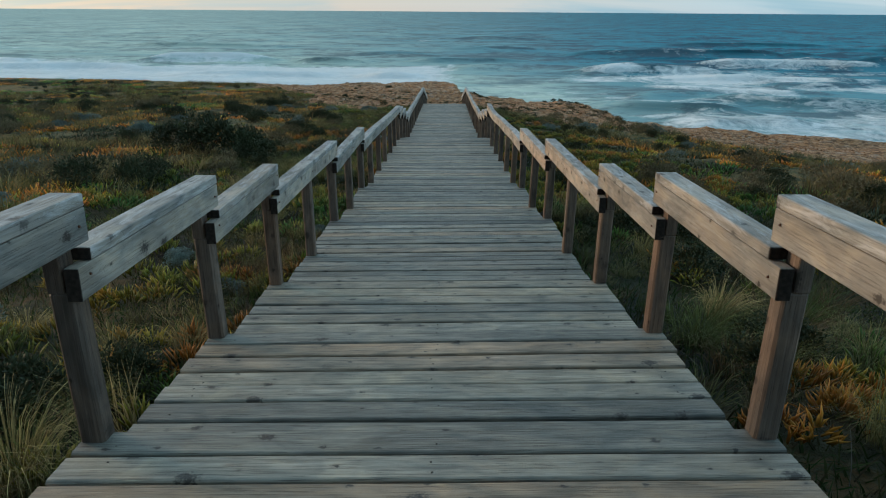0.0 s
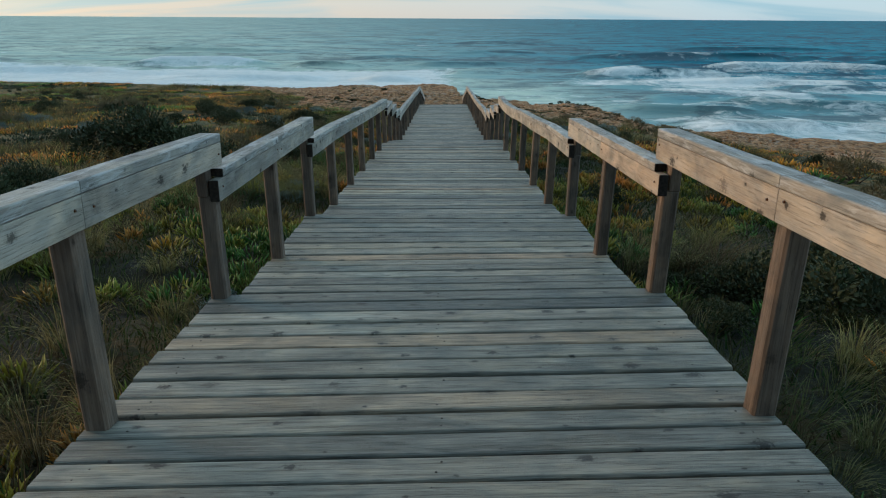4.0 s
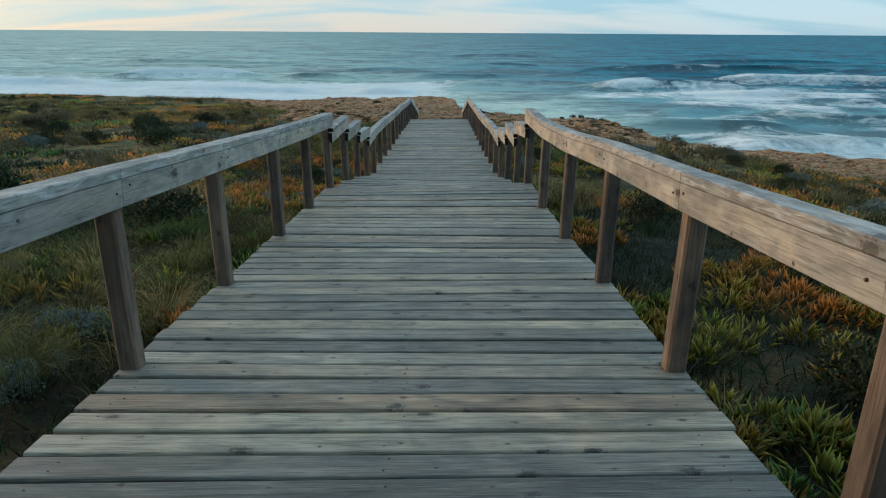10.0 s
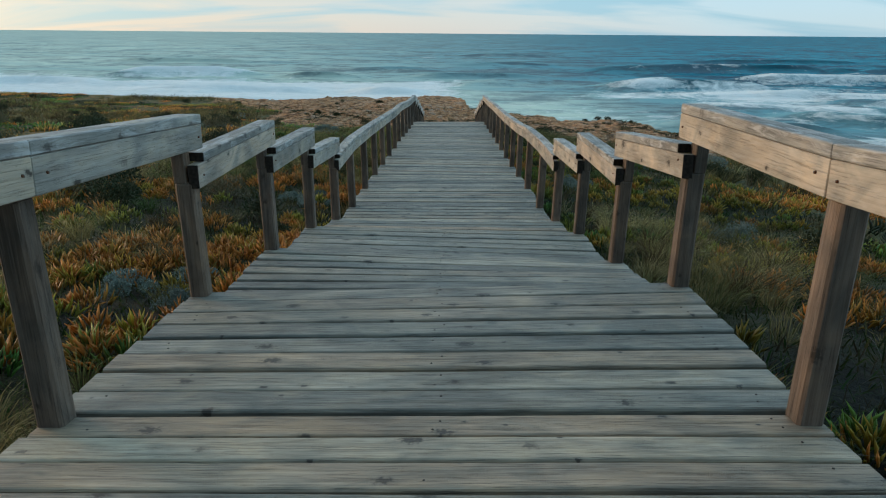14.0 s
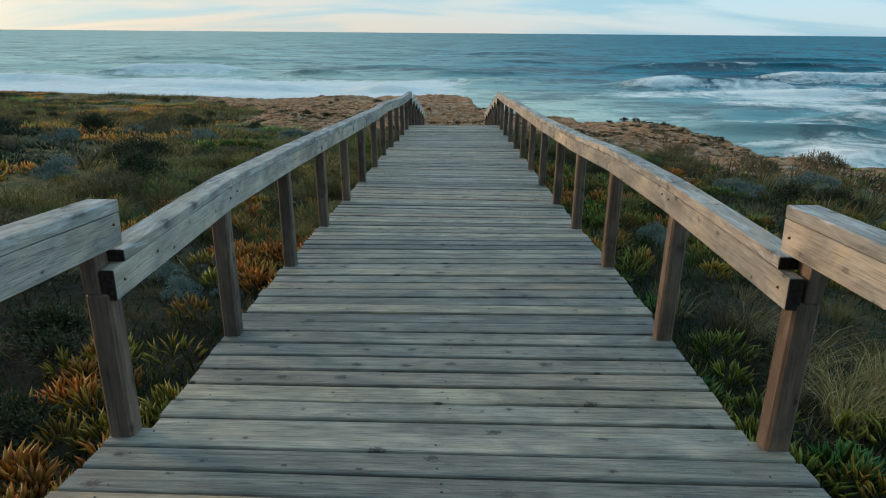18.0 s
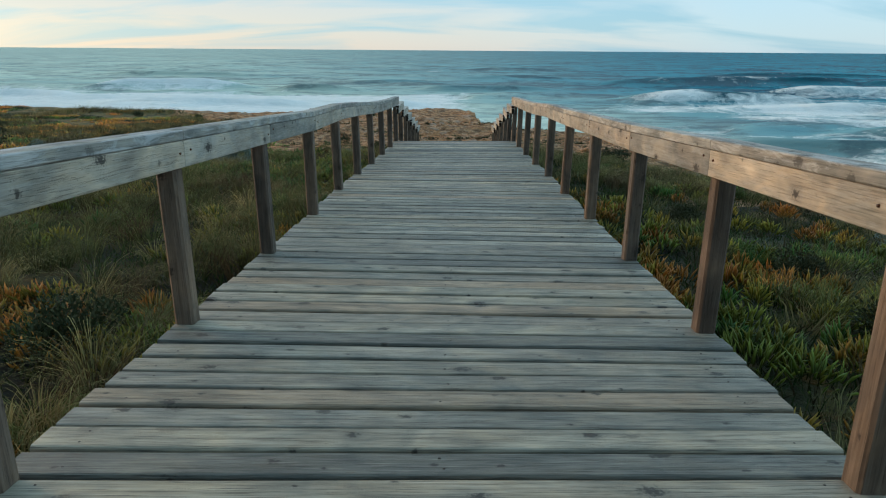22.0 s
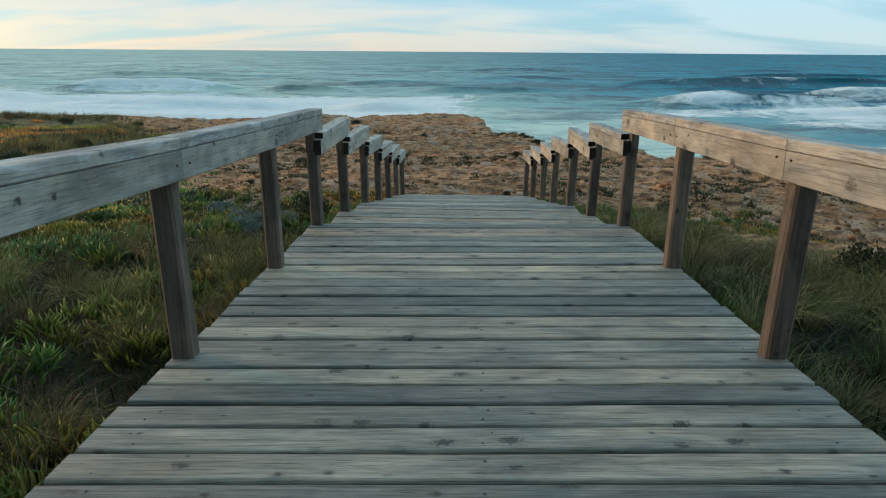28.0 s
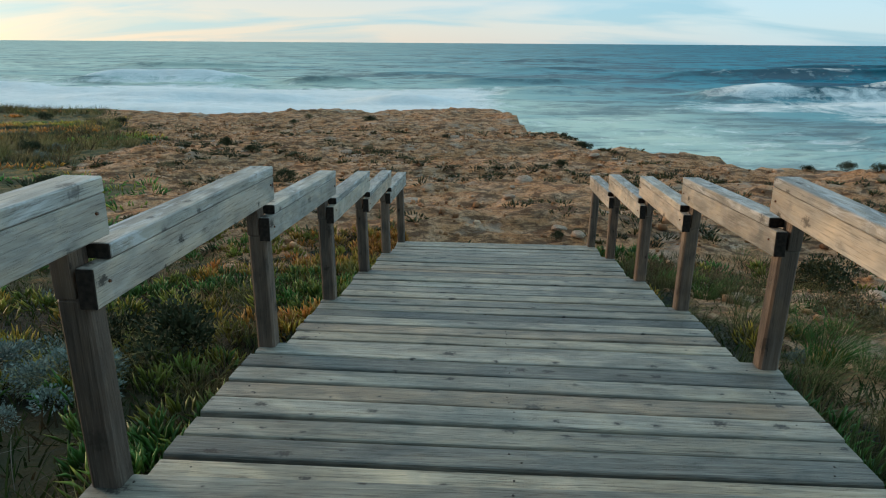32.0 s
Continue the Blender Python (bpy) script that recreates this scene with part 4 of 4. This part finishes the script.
def ice_tint(n, warmth, rng):
    green, gold, rust = np.array([0.058, 0.145, 0.024]), np.array([0.27, 0.230, 0.022]), np.array([0.42, 0.165, 0.024])
    w = np.clip(warmth * 1.05 - 0.02 + rng.normal(0, 0.22, n), 0, 1)[:, None]
    t = np.where(w < 0.55, green + (gold - green) * w / 0.55, gold + (rust - gold) * (w - 0.55) / 0.45)
    return t * rng.uniform(0.9, 2.0, (n, 1))


def grass_tint(n, dry, rng):
    green, straw, brown = np.array([0.052, 0.115, 0.026]), np.array([0.33, 0.265, 0.118]), np.array([0.13, 0.095, 0.050])
    w = np.clip(dry + 0.09 + rng.normal(0, 0.25, n), 0, 1)[:, None]
    t = green + (straw - green) * w
    t = np.where(rng.uniform(0, 1, (n, 1)) < 0.2, brown, t)
    return t * rng.uniform(0.5, 1.35, (n, 1))


def build_beds():
    rng = np.random.default_rng(7)
    ice, grass = [], []
    for side, y0, y1, ice_d, warm, grass_d, dry in BEDS:
        area = (y1 - y0) * 4.6
        # iceplant: cushions of upright fingers
        n_c = int(area * 15 * ice_d)
        cx = side * (1.26 + rng.uniform(0, 1, n_c) ** 1.4 * 4.6)
        cy = rng.uniform(y0, y1, n_c)
        keep = fbm(cx * 1.1, cy * 1.1, 3, 90) > 0.525 - 0.13 * ice_d
        cx, cy = cx[keep], cy[keep]
        per = rng.integers(24, 48, len(cx))
        idx = np.repeat(np.arange(len(cx)), per)
        rad = rng.uniform(0.06, 0.17, len(cx))[idx]
        ang, rr = rng.uniform(0, 6.28, len(idx)), np.sqrt(rng.uniform(0, 1, len(idx)))
        px, py = cx[idx] + rad * rr * np.cos(ang), cy[idx] + rad * rr * np.sin(ang)
        px = np.where(side * px < 1.235, side * 1.235, px)
        pz = ground_z(px, py, False) + 0.01 + 0.09 * (1 - rr**2)
        ways = np.c_[np.cos(ang) * (0.15 + 1.1 * rr), np.sin(ang) * (0.15 + 1.1 * rr), rng.uniform(0.9, 2.0, len(idx))]
        tint = ice_tint(len(cx), np.clip(warm - 0.02 + 1.6 * (fbm(cx * 0.7, cy * 0.7, 2, 95) - 0.5), 0, 1), rng)[idx] * rng.uniform(0.75, 1.2, (len(idx), 1))
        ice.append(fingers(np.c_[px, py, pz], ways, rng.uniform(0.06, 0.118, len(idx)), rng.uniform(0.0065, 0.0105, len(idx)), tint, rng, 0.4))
        # grass tufts
        n_t = int(area * 6.0 * grass_d)
        tx = side * (1.30 + rng.uniform(0, 1, n_t) ** 1.2 * 4.6)
        ty = rng.uniform(y0, y1, n_t)
        per = rng.integers(34, 80, n_t)
        idx = np.repeat(np.arange(n_t), per)
        ang, rr = rng.uniform(0, 6.28, len(idx)), rng.uniform(0, 0.10, len(idx))
        px, py = tx[idx] + rr * np.cos(ang), ty[idx] + rr * np.sin(ang)
        lean = rng.uniform(0.15, 0.95, len(idx))
        wind = np.array([0.22, -0.10])
        ways = np.c_[np.cos(ang) * lean + wind[0], np.sin(ang) * lean + wind[1], np.ones(len(idx))]
        inward = np.sign(px) * ways[:, 0] < 0
        close = np.abs(px) < 1.65
        ways[inward & close, 0] *= -0.4
        tall = (rng.uniform(0.14, 0.36, n_t) * (1.0 + 0.45 * (grass_d > 0.95)))[idx] * rng.uniform(0.6, 1.15, len(idx))
        tint = grass_tint(n_t, dry, rng)[idx] * rng.uniform(0.7, 1.3, (len(idx), 1))
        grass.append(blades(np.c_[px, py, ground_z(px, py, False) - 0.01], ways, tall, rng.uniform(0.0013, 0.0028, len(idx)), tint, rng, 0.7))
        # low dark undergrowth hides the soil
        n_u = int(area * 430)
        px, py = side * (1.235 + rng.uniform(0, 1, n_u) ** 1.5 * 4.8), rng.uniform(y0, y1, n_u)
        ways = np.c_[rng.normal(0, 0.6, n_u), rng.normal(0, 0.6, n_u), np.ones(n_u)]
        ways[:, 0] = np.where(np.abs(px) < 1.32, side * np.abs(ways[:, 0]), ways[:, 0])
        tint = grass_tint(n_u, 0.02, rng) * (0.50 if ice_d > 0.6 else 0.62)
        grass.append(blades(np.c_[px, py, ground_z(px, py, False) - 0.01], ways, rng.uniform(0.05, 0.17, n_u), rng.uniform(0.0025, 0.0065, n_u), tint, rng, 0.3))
    # farther out the same plants in bigger, sparser cushions
    n_c = 37000
    cx = rng.uniform(-54, 26, n_c)
    cy = rng.uniform(-2, 75, n_c)
    d = shore(cx, cy)
    rock = rockiness(cx, cy)
    patch = fbm(cx * 0.35, cy * 0.35, 3, 92)
    keep = (np.abs(cx) > 5.2) & (d > 1.5) & (rng.uniform(0, 1, n_c) > rock * 1.02) & (patch > 0.44)
    cx, cy, patch = cx[keep], cy[keep], patch[keep]
    warm = np.clip(smooth_step(0.38, 0.54, fbm(cx * 0.22 + 4, cy * 0.22, 3, 93)), 0, 1)
    per = 13
    idx = np.repeat(np.arange(len(cx)), per)
    ang, rr = rng.uniform(0, 6.28, len(idx)), np.sqrt(rng.uniform(0, 1, len(idx)))
    rad = rng.uniform(0.18, 0.5, len(cx))[idx]
    px, py = cx[idx] + rad * rr * np.cos(ang), cy[idx] + rad * rr * np.sin(ang)
    ways = np.c_[np.cos(ang) * rr, np.sin(ang) * rr, rng.uniform(0.5, 1.1, len(idx))]
    tint = ice_tint(len(cx), warm * 0.9, rng)
    tint = np.where(fbm(cx * 0.5, cy * 0.5, 3, 96)[:, None] > 0.56, np.array([0.045, 0.062, 0.026]) * rng.uniform(0.6, 1.2, (len(cx), 1)), tint)
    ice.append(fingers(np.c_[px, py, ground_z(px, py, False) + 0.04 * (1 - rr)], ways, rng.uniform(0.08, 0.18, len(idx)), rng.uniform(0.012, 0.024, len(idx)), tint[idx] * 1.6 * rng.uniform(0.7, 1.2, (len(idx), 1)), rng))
    # small cushions in the cracks of the sandstone
    n_c = 2600
    cx, cy = rng.uniform(-22, 14, n_c), rng.uniform(43, 64, n_c)
    keep = (rockiness(cx, cy) > 0.5) & (shore(cx, cy) > 1.0) & ((np.abs(cx) > 1.5) | (cy > 45.6)) & (fbm(cx * 0.5, cy * 0.5, 3, 97) + 0.012 * np.maximum(0, -cx - 3) > 0.53)
    cx, cy = cx[keep], cy[keep]
    idx = np.repeat(np.arange(len(cx)), 34)
    ang, rr = rng.uniform(0, 6.28, len(idx)), np.sqrt(rng.uniform(0, 1, len(idx)))
    rad = rng.uniform(0.06, 0.26, len(cx))[idx]
    px, py = cx[idx] + rad * rr * np.cos(ang), cy[idx] + rad * rr * np.sin(ang)
    tint = np.array([0.060, 0.072, 0.028]) * rng.uniform(0.5, 1.6, (len(cx), 1)) * np.array([1.0, 1.0, 1.0]) + np.array([0.06, 0.03, 0.0]) * rng.uniform(0, 1, (len(cx), 1))
    ice.append(fingers(np.c_[px, py, ground_z(px, py) - 0.005], np.c_[np.cos(ang) * rr, np.sin(ang) * rr, rng.uniform(0.5, 1.1, len(idx))], rng.uniform(0.05, 0.11, len(idx)), rng.uniform(0.008, 0.016, len(idx)), tint[idx] * rng.uniform(0.7, 1.2, (len(idx), 1)), rng))
    n_t = 22000
    tx, ty = rng.uniform(-36, 24, n_t), rng.uniform(-2, 72, n_t)
    keep = (np.abs(tx) > 5) & (shore(tx, ty) > 2) & (rng.uniform(0, 1, n_t) > rockiness(tx, ty) * 1.3) & (fbm(tx * 0.2, ty * 0.2, 3, 94) > 0.44 + 0.14 * smooth_step(34, 42, ty))
    tx, ty = tx[keep], ty[keep]
    idx = np.repeat(np.arange(len(tx)), 22)
    ang = rng.uniform(0, 6.28, len(idx))
    lean = rng.uniform(0.1, 0.9, len(idx))
    px, py = tx[idx] + 0.12 * np.cos(ang), ty[idx] + 0.12 * np.sin(ang)
    tint = grass_tint(len(tx), 0.68, rng)[idx] * 1.05 * rng.uniform(0.7, 1.2, (len(idx), 1))
    grass.append(blades(np.c_[px, py, ground_z(px, py, False)], np.c_[np.cos(ang) * lean + 0.2, np.sin(ang) * lean, np.ones(len(idx))], rng.uniform(0.2, 0.5, len(idx)), rng.uniform(0.005, 0.010, len(idx)), tint, rng))
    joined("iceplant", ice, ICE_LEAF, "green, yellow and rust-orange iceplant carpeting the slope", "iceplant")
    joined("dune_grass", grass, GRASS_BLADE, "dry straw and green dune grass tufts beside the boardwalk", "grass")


build_beds()
build_stands()


def shrub(name, material, label, seed, leaves, leaf_l, leaf_w, squash):
    """A low cushion shrub: a few bent stems and many small leaves in uneven clumps, about one metre across."""
    rng = np.random.default_rng(seed)
    base = tagged(new(name), label, "shrub", name + "s")
    lobes = rng.integers(9, 14)
    ang = rng.uniform(0, 6.28, lobes)
    out = rng.uniform(0.05, 0.36, lobes)
    centre = np.c_[out * np.cos(ang), out * np.sin(ang), squash * (0.30 - 0.45 * out + rng.uniform(-0.06, 0.10, lobes))]
    size = rng.uniform(0.10, 0.19, lobes)
    which = rng.integers(0, lobes, leaves)
    d = rng.normal(0, 1, (leaves, 3))
    d /= np.linalg.norm(d, axis=1, keepdims=True)
    d[:, 2] = np.abs(d[:, 2]) * np.where(rng.uniform(0, 1, leaves) < 0.8, 1, -1)
    p = centre[which] + d * (size[which] * rng.uniform(0.55, 1.12, leaves))[:, None] * [1, 1, squash * 1.3]
    p[:, 2] = np.maximum(p[:, 2], 0.005)
    way = d + rng.normal(0, 0.5, (leaves, 3)) + [0, 0, 0.35]
    way /= np.linalg.norm(way, axis=1, keepdims=True)
    across = np.cross(way, rng.normal(0, 1, (leaves, 3)))
    across /= np.linalg.norm(across, axis=1, keepdims=True)
    L, W = leaf_l * rng.uniform(0.7, 1.3, (leaves, 1)), leaf_w * rng.uniform(0.7, 1.3, (leaves, 1))
    V = np.stack([p, p + way * L * 0.5 + across * W, p + way * L, p + way * L * 0.5 - across * W], 1).reshape(-1, 3)
    F = np.arange(leaves)[:, None] * 4 + np.arange(4)
    part("foliage", mesh_of("foliage", V, F, material), base)
    bm = bmesh.new()
    for c in centre[:7]:
        top = Vector(c)
        bmesh.ops.create_cone(bm, segments=5, radius1=0.012, radius2=0.004, depth=top.length, matrix=Matrix.Translation(top / 2) @ top.to_track_quat("Z", "Y").to_matrix().to_4x4())
    part("woody_base", bm_mesh("woody_base", bm, TWIG), base)
    return base


def place_shrubs(protos, spots, rng, lo, hi):
    for k, (x, y, s) in enumerate(spots):
        proto = protos[k % len(protos)]
        z = float(ground_z(x, y, y > 43)) - 0.03 * s
        size = s * rng.uniform(lo, hi) * (0.55 if y > 44 else 1.0)
        m = pose(x, y, z, rng.uniform(-4, 4), rng.uniform(-4, 4), rng.uniform(0, 360)) @ Matrix.Diagonal((size, size, size * rng.uniform(0.8, 1.1), 1))
        if k < len(protos):
            proto.matrix_basis = m
        else:
            ob = copy_thing(proto, m)
            ob.matrix_basis = m


def scatter(n, rng, x0, x1, y0, y1, gate, rocky, near):
    spots = []
    while len(spots) < n:
        x, y = rng.uniform(x0, x1), rng.uniform(y0, y1)
        if abs(x) < near or shore(np.array(x), np.array(y)) < 4.0 or rng.uniform() < rocky * float(rockiness(np.array(x), np.array(y))):
            continue
        if float(fbm(np.array(x * 0.16), np.array(y * 0.16), 3, gate)) + rng.uniform(-0.1, 0.1) < 0.48:
            continue
        spots.append((x, y, 1.0))
    return spots


def build_shrubs():
    rng = np.random.default_rng(21)
    dark = [shrub("dark_shrub", DARK_LEAF, "low dark green cushion shrub on the heath", 300 + k, 2800, 0.040, 0.010, 0.9) for k in range(3)]
    spots = [(-1.62, 3.0, 0.36), (-1.75, 3.45, 0.40), (-2.05, 2.75, 0.5), (1.75, 3.3, 0.4), (2.2, 3.9, 0.45), (1.75, 7.5, 0.42), (1.8, 8.5, 0.4), (-1.98, 27.05, 0.5), (2.65, 28.8, 0.45), (4.3, 21.6, 0.6), (-2.9, 16.6, 0.8), (-3.4, 16.0, 0.8), (-2.3, 15.8, 0.5), (2.3, 8.1, 0.7), (2.75, 7.9, 0.8), (3.0, 8.9, 0.7), (-4.9, 16.0, 0.8), (-2.5, 2.6, 0.7), (2.6, 6.2, 0.7), (2.0, 8.2, 0.55), (2.1, 9.0, 0.5), (-1.9, 5.0, 0.45), (2.2, 12.6, 0.5), (-1.98, 21.9, 0.55), (-1.98, 40.6, 0.6), (-2.45, 40.7, 0.4), (-10.5, 22.7, 1.1), (-9.4, 23.6, 0.9), (-4.5, 16.4, 1.0), (-5.1, 16.9, 1.1), (-3.9, 14.6, 0.7), (-6.1, 17.2, 1.3), (-6.9, 17.8, 1.2), (2.7, 27.4, 0.45), (2.55, 31.1, 0.5), (3.1, 31.4, 0.45), (1.95, 30.3, 0.35), (2.5, 17.3, 0.5), (-4.3, 22.9, 0.8), (-2.4, 22.95, 0.5), (-13.6, 51.0, 2.2), (-11.7, 49.5, 2.0), (1.7, 54.4, 0.7), (4.0, 45.0, 1.2), (3.2, 37.5, 0.6), (0.9, 46.6, 0.5), (1.25, 46.9, 0.45), (-3.2, 53.0, 0.6), (-4.5, 50.0, 0.7)]
    spots += [(2.3 + 0.9 * k, 63.9 - 4.4 * k, 0.55) for k in (0.0, 0.12, 0.25, 0.4, 0.52, 0.66, 0.8, 0.95)] + [(7.4 + 3.6 * k, 55.2 - 4.6 * k, 0.6) for k in (0.0, 0.14, 0.3, 0.42, 0.57, 0.7, 0.86, 1.0)]
    spots += scatter(185, rng, -38, -4.0, -1, 72, 101, 0.6, 4.0) + [(x, y, 0.55) for x, y, _ in scatter(52, rng, 4.0, 22, -1, 46, 102, 0.9, 4.0)]
    spots += [(rng.uniform(-18, 3), rng.uniform(46.5, 62), 0.45) for _ in range(34)]
    spots = [q for q in spots if shore(np.array(q[0]), np.array(q[1])) > 1.3]
    place_shrubs(dark, spots[:298], rng, 0.9, 1.7)
    grey = [shrub("silver_shrub", SILVER_LEAF, "silvery grey-green cushion shrub beside the boardwalk", 320 + k, 4200, 0.030, 0.007, 0.75) for k in range(2)]
    spots = [(-1.96, 5.5, 0.45), (-2.0, 12.7, 0.5), (-2.1, 13.35, 0.55), (-1.9, 19.25, 0.5), (-1.7, 18.4, 0.4), (-2.2, 18.8, 0.6), (-2.45, 17.4, 0.5), (-2.7, 6.6, 0.5), (-8.7, 13.6, 0.9), (-2.0, 24.8, 0.45), (-1.72, 24.2, 0.3), (-2.4, 24.5, 0.45), (-2.1, 24.15, 0.4), (-2.25, 40.05, 0.7), (-2.7, 40.3, 0.6), (-2.4, 39.5, 0.42), (2.15, 26.1, 0.45), (2.5, 26.5, 0.4), (3.7, 22.6, 0.6), (-1.55, 8.05, 0.35), (-3.6, 4.2, 0.8), (-6.0, 3.2, 0.9), (1.9, 41.2, 0.3), (-2.9, 39.1, 0.4)]
    spots += scatter(70, rng, -28, -3.5, -1, 58, 103, 0.9, 3.5) + scatter(15, rng, 4.0, 16, 2, 42, 104, 0.9, 4.0)
    place_shrubs(grey, spots, rng, 0.8, 1.3)
    dry = [shrub("dry_shrub", DRY_LEAF, "brown half-dry heath shrub", 340 + k, 1900, 0.06, 0.006, 0.8) for k in range(2)]
    spots = scatter(200, rng, -38, -3.0, -1, 71, 105, 0.7, 3.0) + scatter(80, rng, 3.0, 20, -1, 44, 106, 0.85, 3.0)
    place_shrubs(dry, spots, rng, 0.7, 1.5)


build_shrubs()


# ---- loose slabs and stones on the sandstone ----
def stone(seed):
    rnd = random.Random(seed)
    bm = bmesh.new()
    bmesh.ops.create_icosphere(bm, subdivisions=2, radius=0.5)
    for v in bm.verts:
        k = 1 + 0.35 * noise.noise(v.co * 1.7 + Vector((seed, 0, 0)))
        v.co = Vector((v.co.x * k, v.co.y * k * 0.8, max(-0.14, min(0.20, v.co.z * 0.55 * k))))
    return tagged(new("stone", bm_mesh("stone", bm, PALE_STONE)), "flat pale sandstone slab lying on the rock", "stone", "loose stones")


def build_stones():
    rng = np.random.default_rng(33)
    protos = [stone(k) for k in range(5)]
    k = 0
    while k < 150:
        x, y = rng.uniform(-16, 24), rng.uniform(36, 64)
        if float(rockiness(np.array(x), np.array(y))) < 0.55 or shore(np.array(x), np.array(y)) < 0.8 or (abs(x) < 1.5 and y < 46):
            continue
        s = rng.uniform(0.10, 0.42) ** 1.0 * (1.4 if rng.uniform() < 0.15 else 0.8)
        m = pose(x, y, float(ground_z(x, y)) + 0.02 * s, rng.uniform(-8, 8), rng.uniform(-8, 8), rng.uniform(0, 360)) @ Matrix.Diagonal((s, s, s * 0.8, 1))
        if k < len(protos):
            protos[k].matrix_basis = m
        else:
            copy_thing(protos[k % len(protos)], m).matrix_basis = m
        k += 1


build_stones()


def build_rubble():
    """Broken sandstone strewn over the rock: squared lumps of many sizes."""
    rng = np.random.default_rng(57)
    n = 42000
    x, y = rng.uniform(-20, 24, n), rng.uniform(34, 66, n)
    keep = (rockiness(x, y) > 0.5) & (shore(x, y) > 1.6) & ((np.abs(x) > 1.5) | (y > 45.7)) & (fbm(x * 0.6, y * 0.6, 3, 131) + rng.uniform(-0.12, 0.12, n) > 0.46)
    x, y = x[keep], y[keep]
    n = len(x)
    size = np.minimum(0.11, 0.020 * np.exp(rng.normal(0.25, 0.55, n)))
    box = np.array([(i, j, k) for k in (-1, 1) for j in (-1, 1) for i in (-1, 1)], float)
    V = box[None] * rng.uniform(0.55, 1.15, (n, 8, 3)) * np.c_[np.ones(n), rng.uniform(0.6, 1, n), rng.uniform(0.35, 0.7, n)][:, None]
    V[:, 4:, :2] *= 0.75
    a = rng.uniform(0, 6.28, n)
    c, s = np.cos(a)[:, None], np.sin(a)[:, None]
    V = np.stack([V[..., 0] * c - V[..., 1] * s, V[..., 0] * s + V[..., 1] * c, V[..., 2]], -1) * size[:, None, None]
    V += np.c_[x, y, ground_z(x, y) + 0.12 * size][:, None]
    F = (np.arange(n)[:, None, None] * 8 + np.array([(0, 2, 3, 1), (4, 5, 7, 6), (0, 1, 5, 4), (1, 3, 7, 5), (3, 2, 6, 7), (2, 0, 4, 6)])).reshape(-1, 4)
    tagged(new("rubble", mesh_of("rubble", V.reshape(-1, 3), F, RUBBLE)), "broken orange sandstone rubble strewn over the rock", "rubble", kind="stuff")


build_rubble()


# ---- the plan in metres ----
for ob in scene.objects:
    if ob.parent is None and ob not in (cam, sun):
        ob.matrix_basis = Matrix.Scale(UNIT, 4) @ ob.matrix_basis
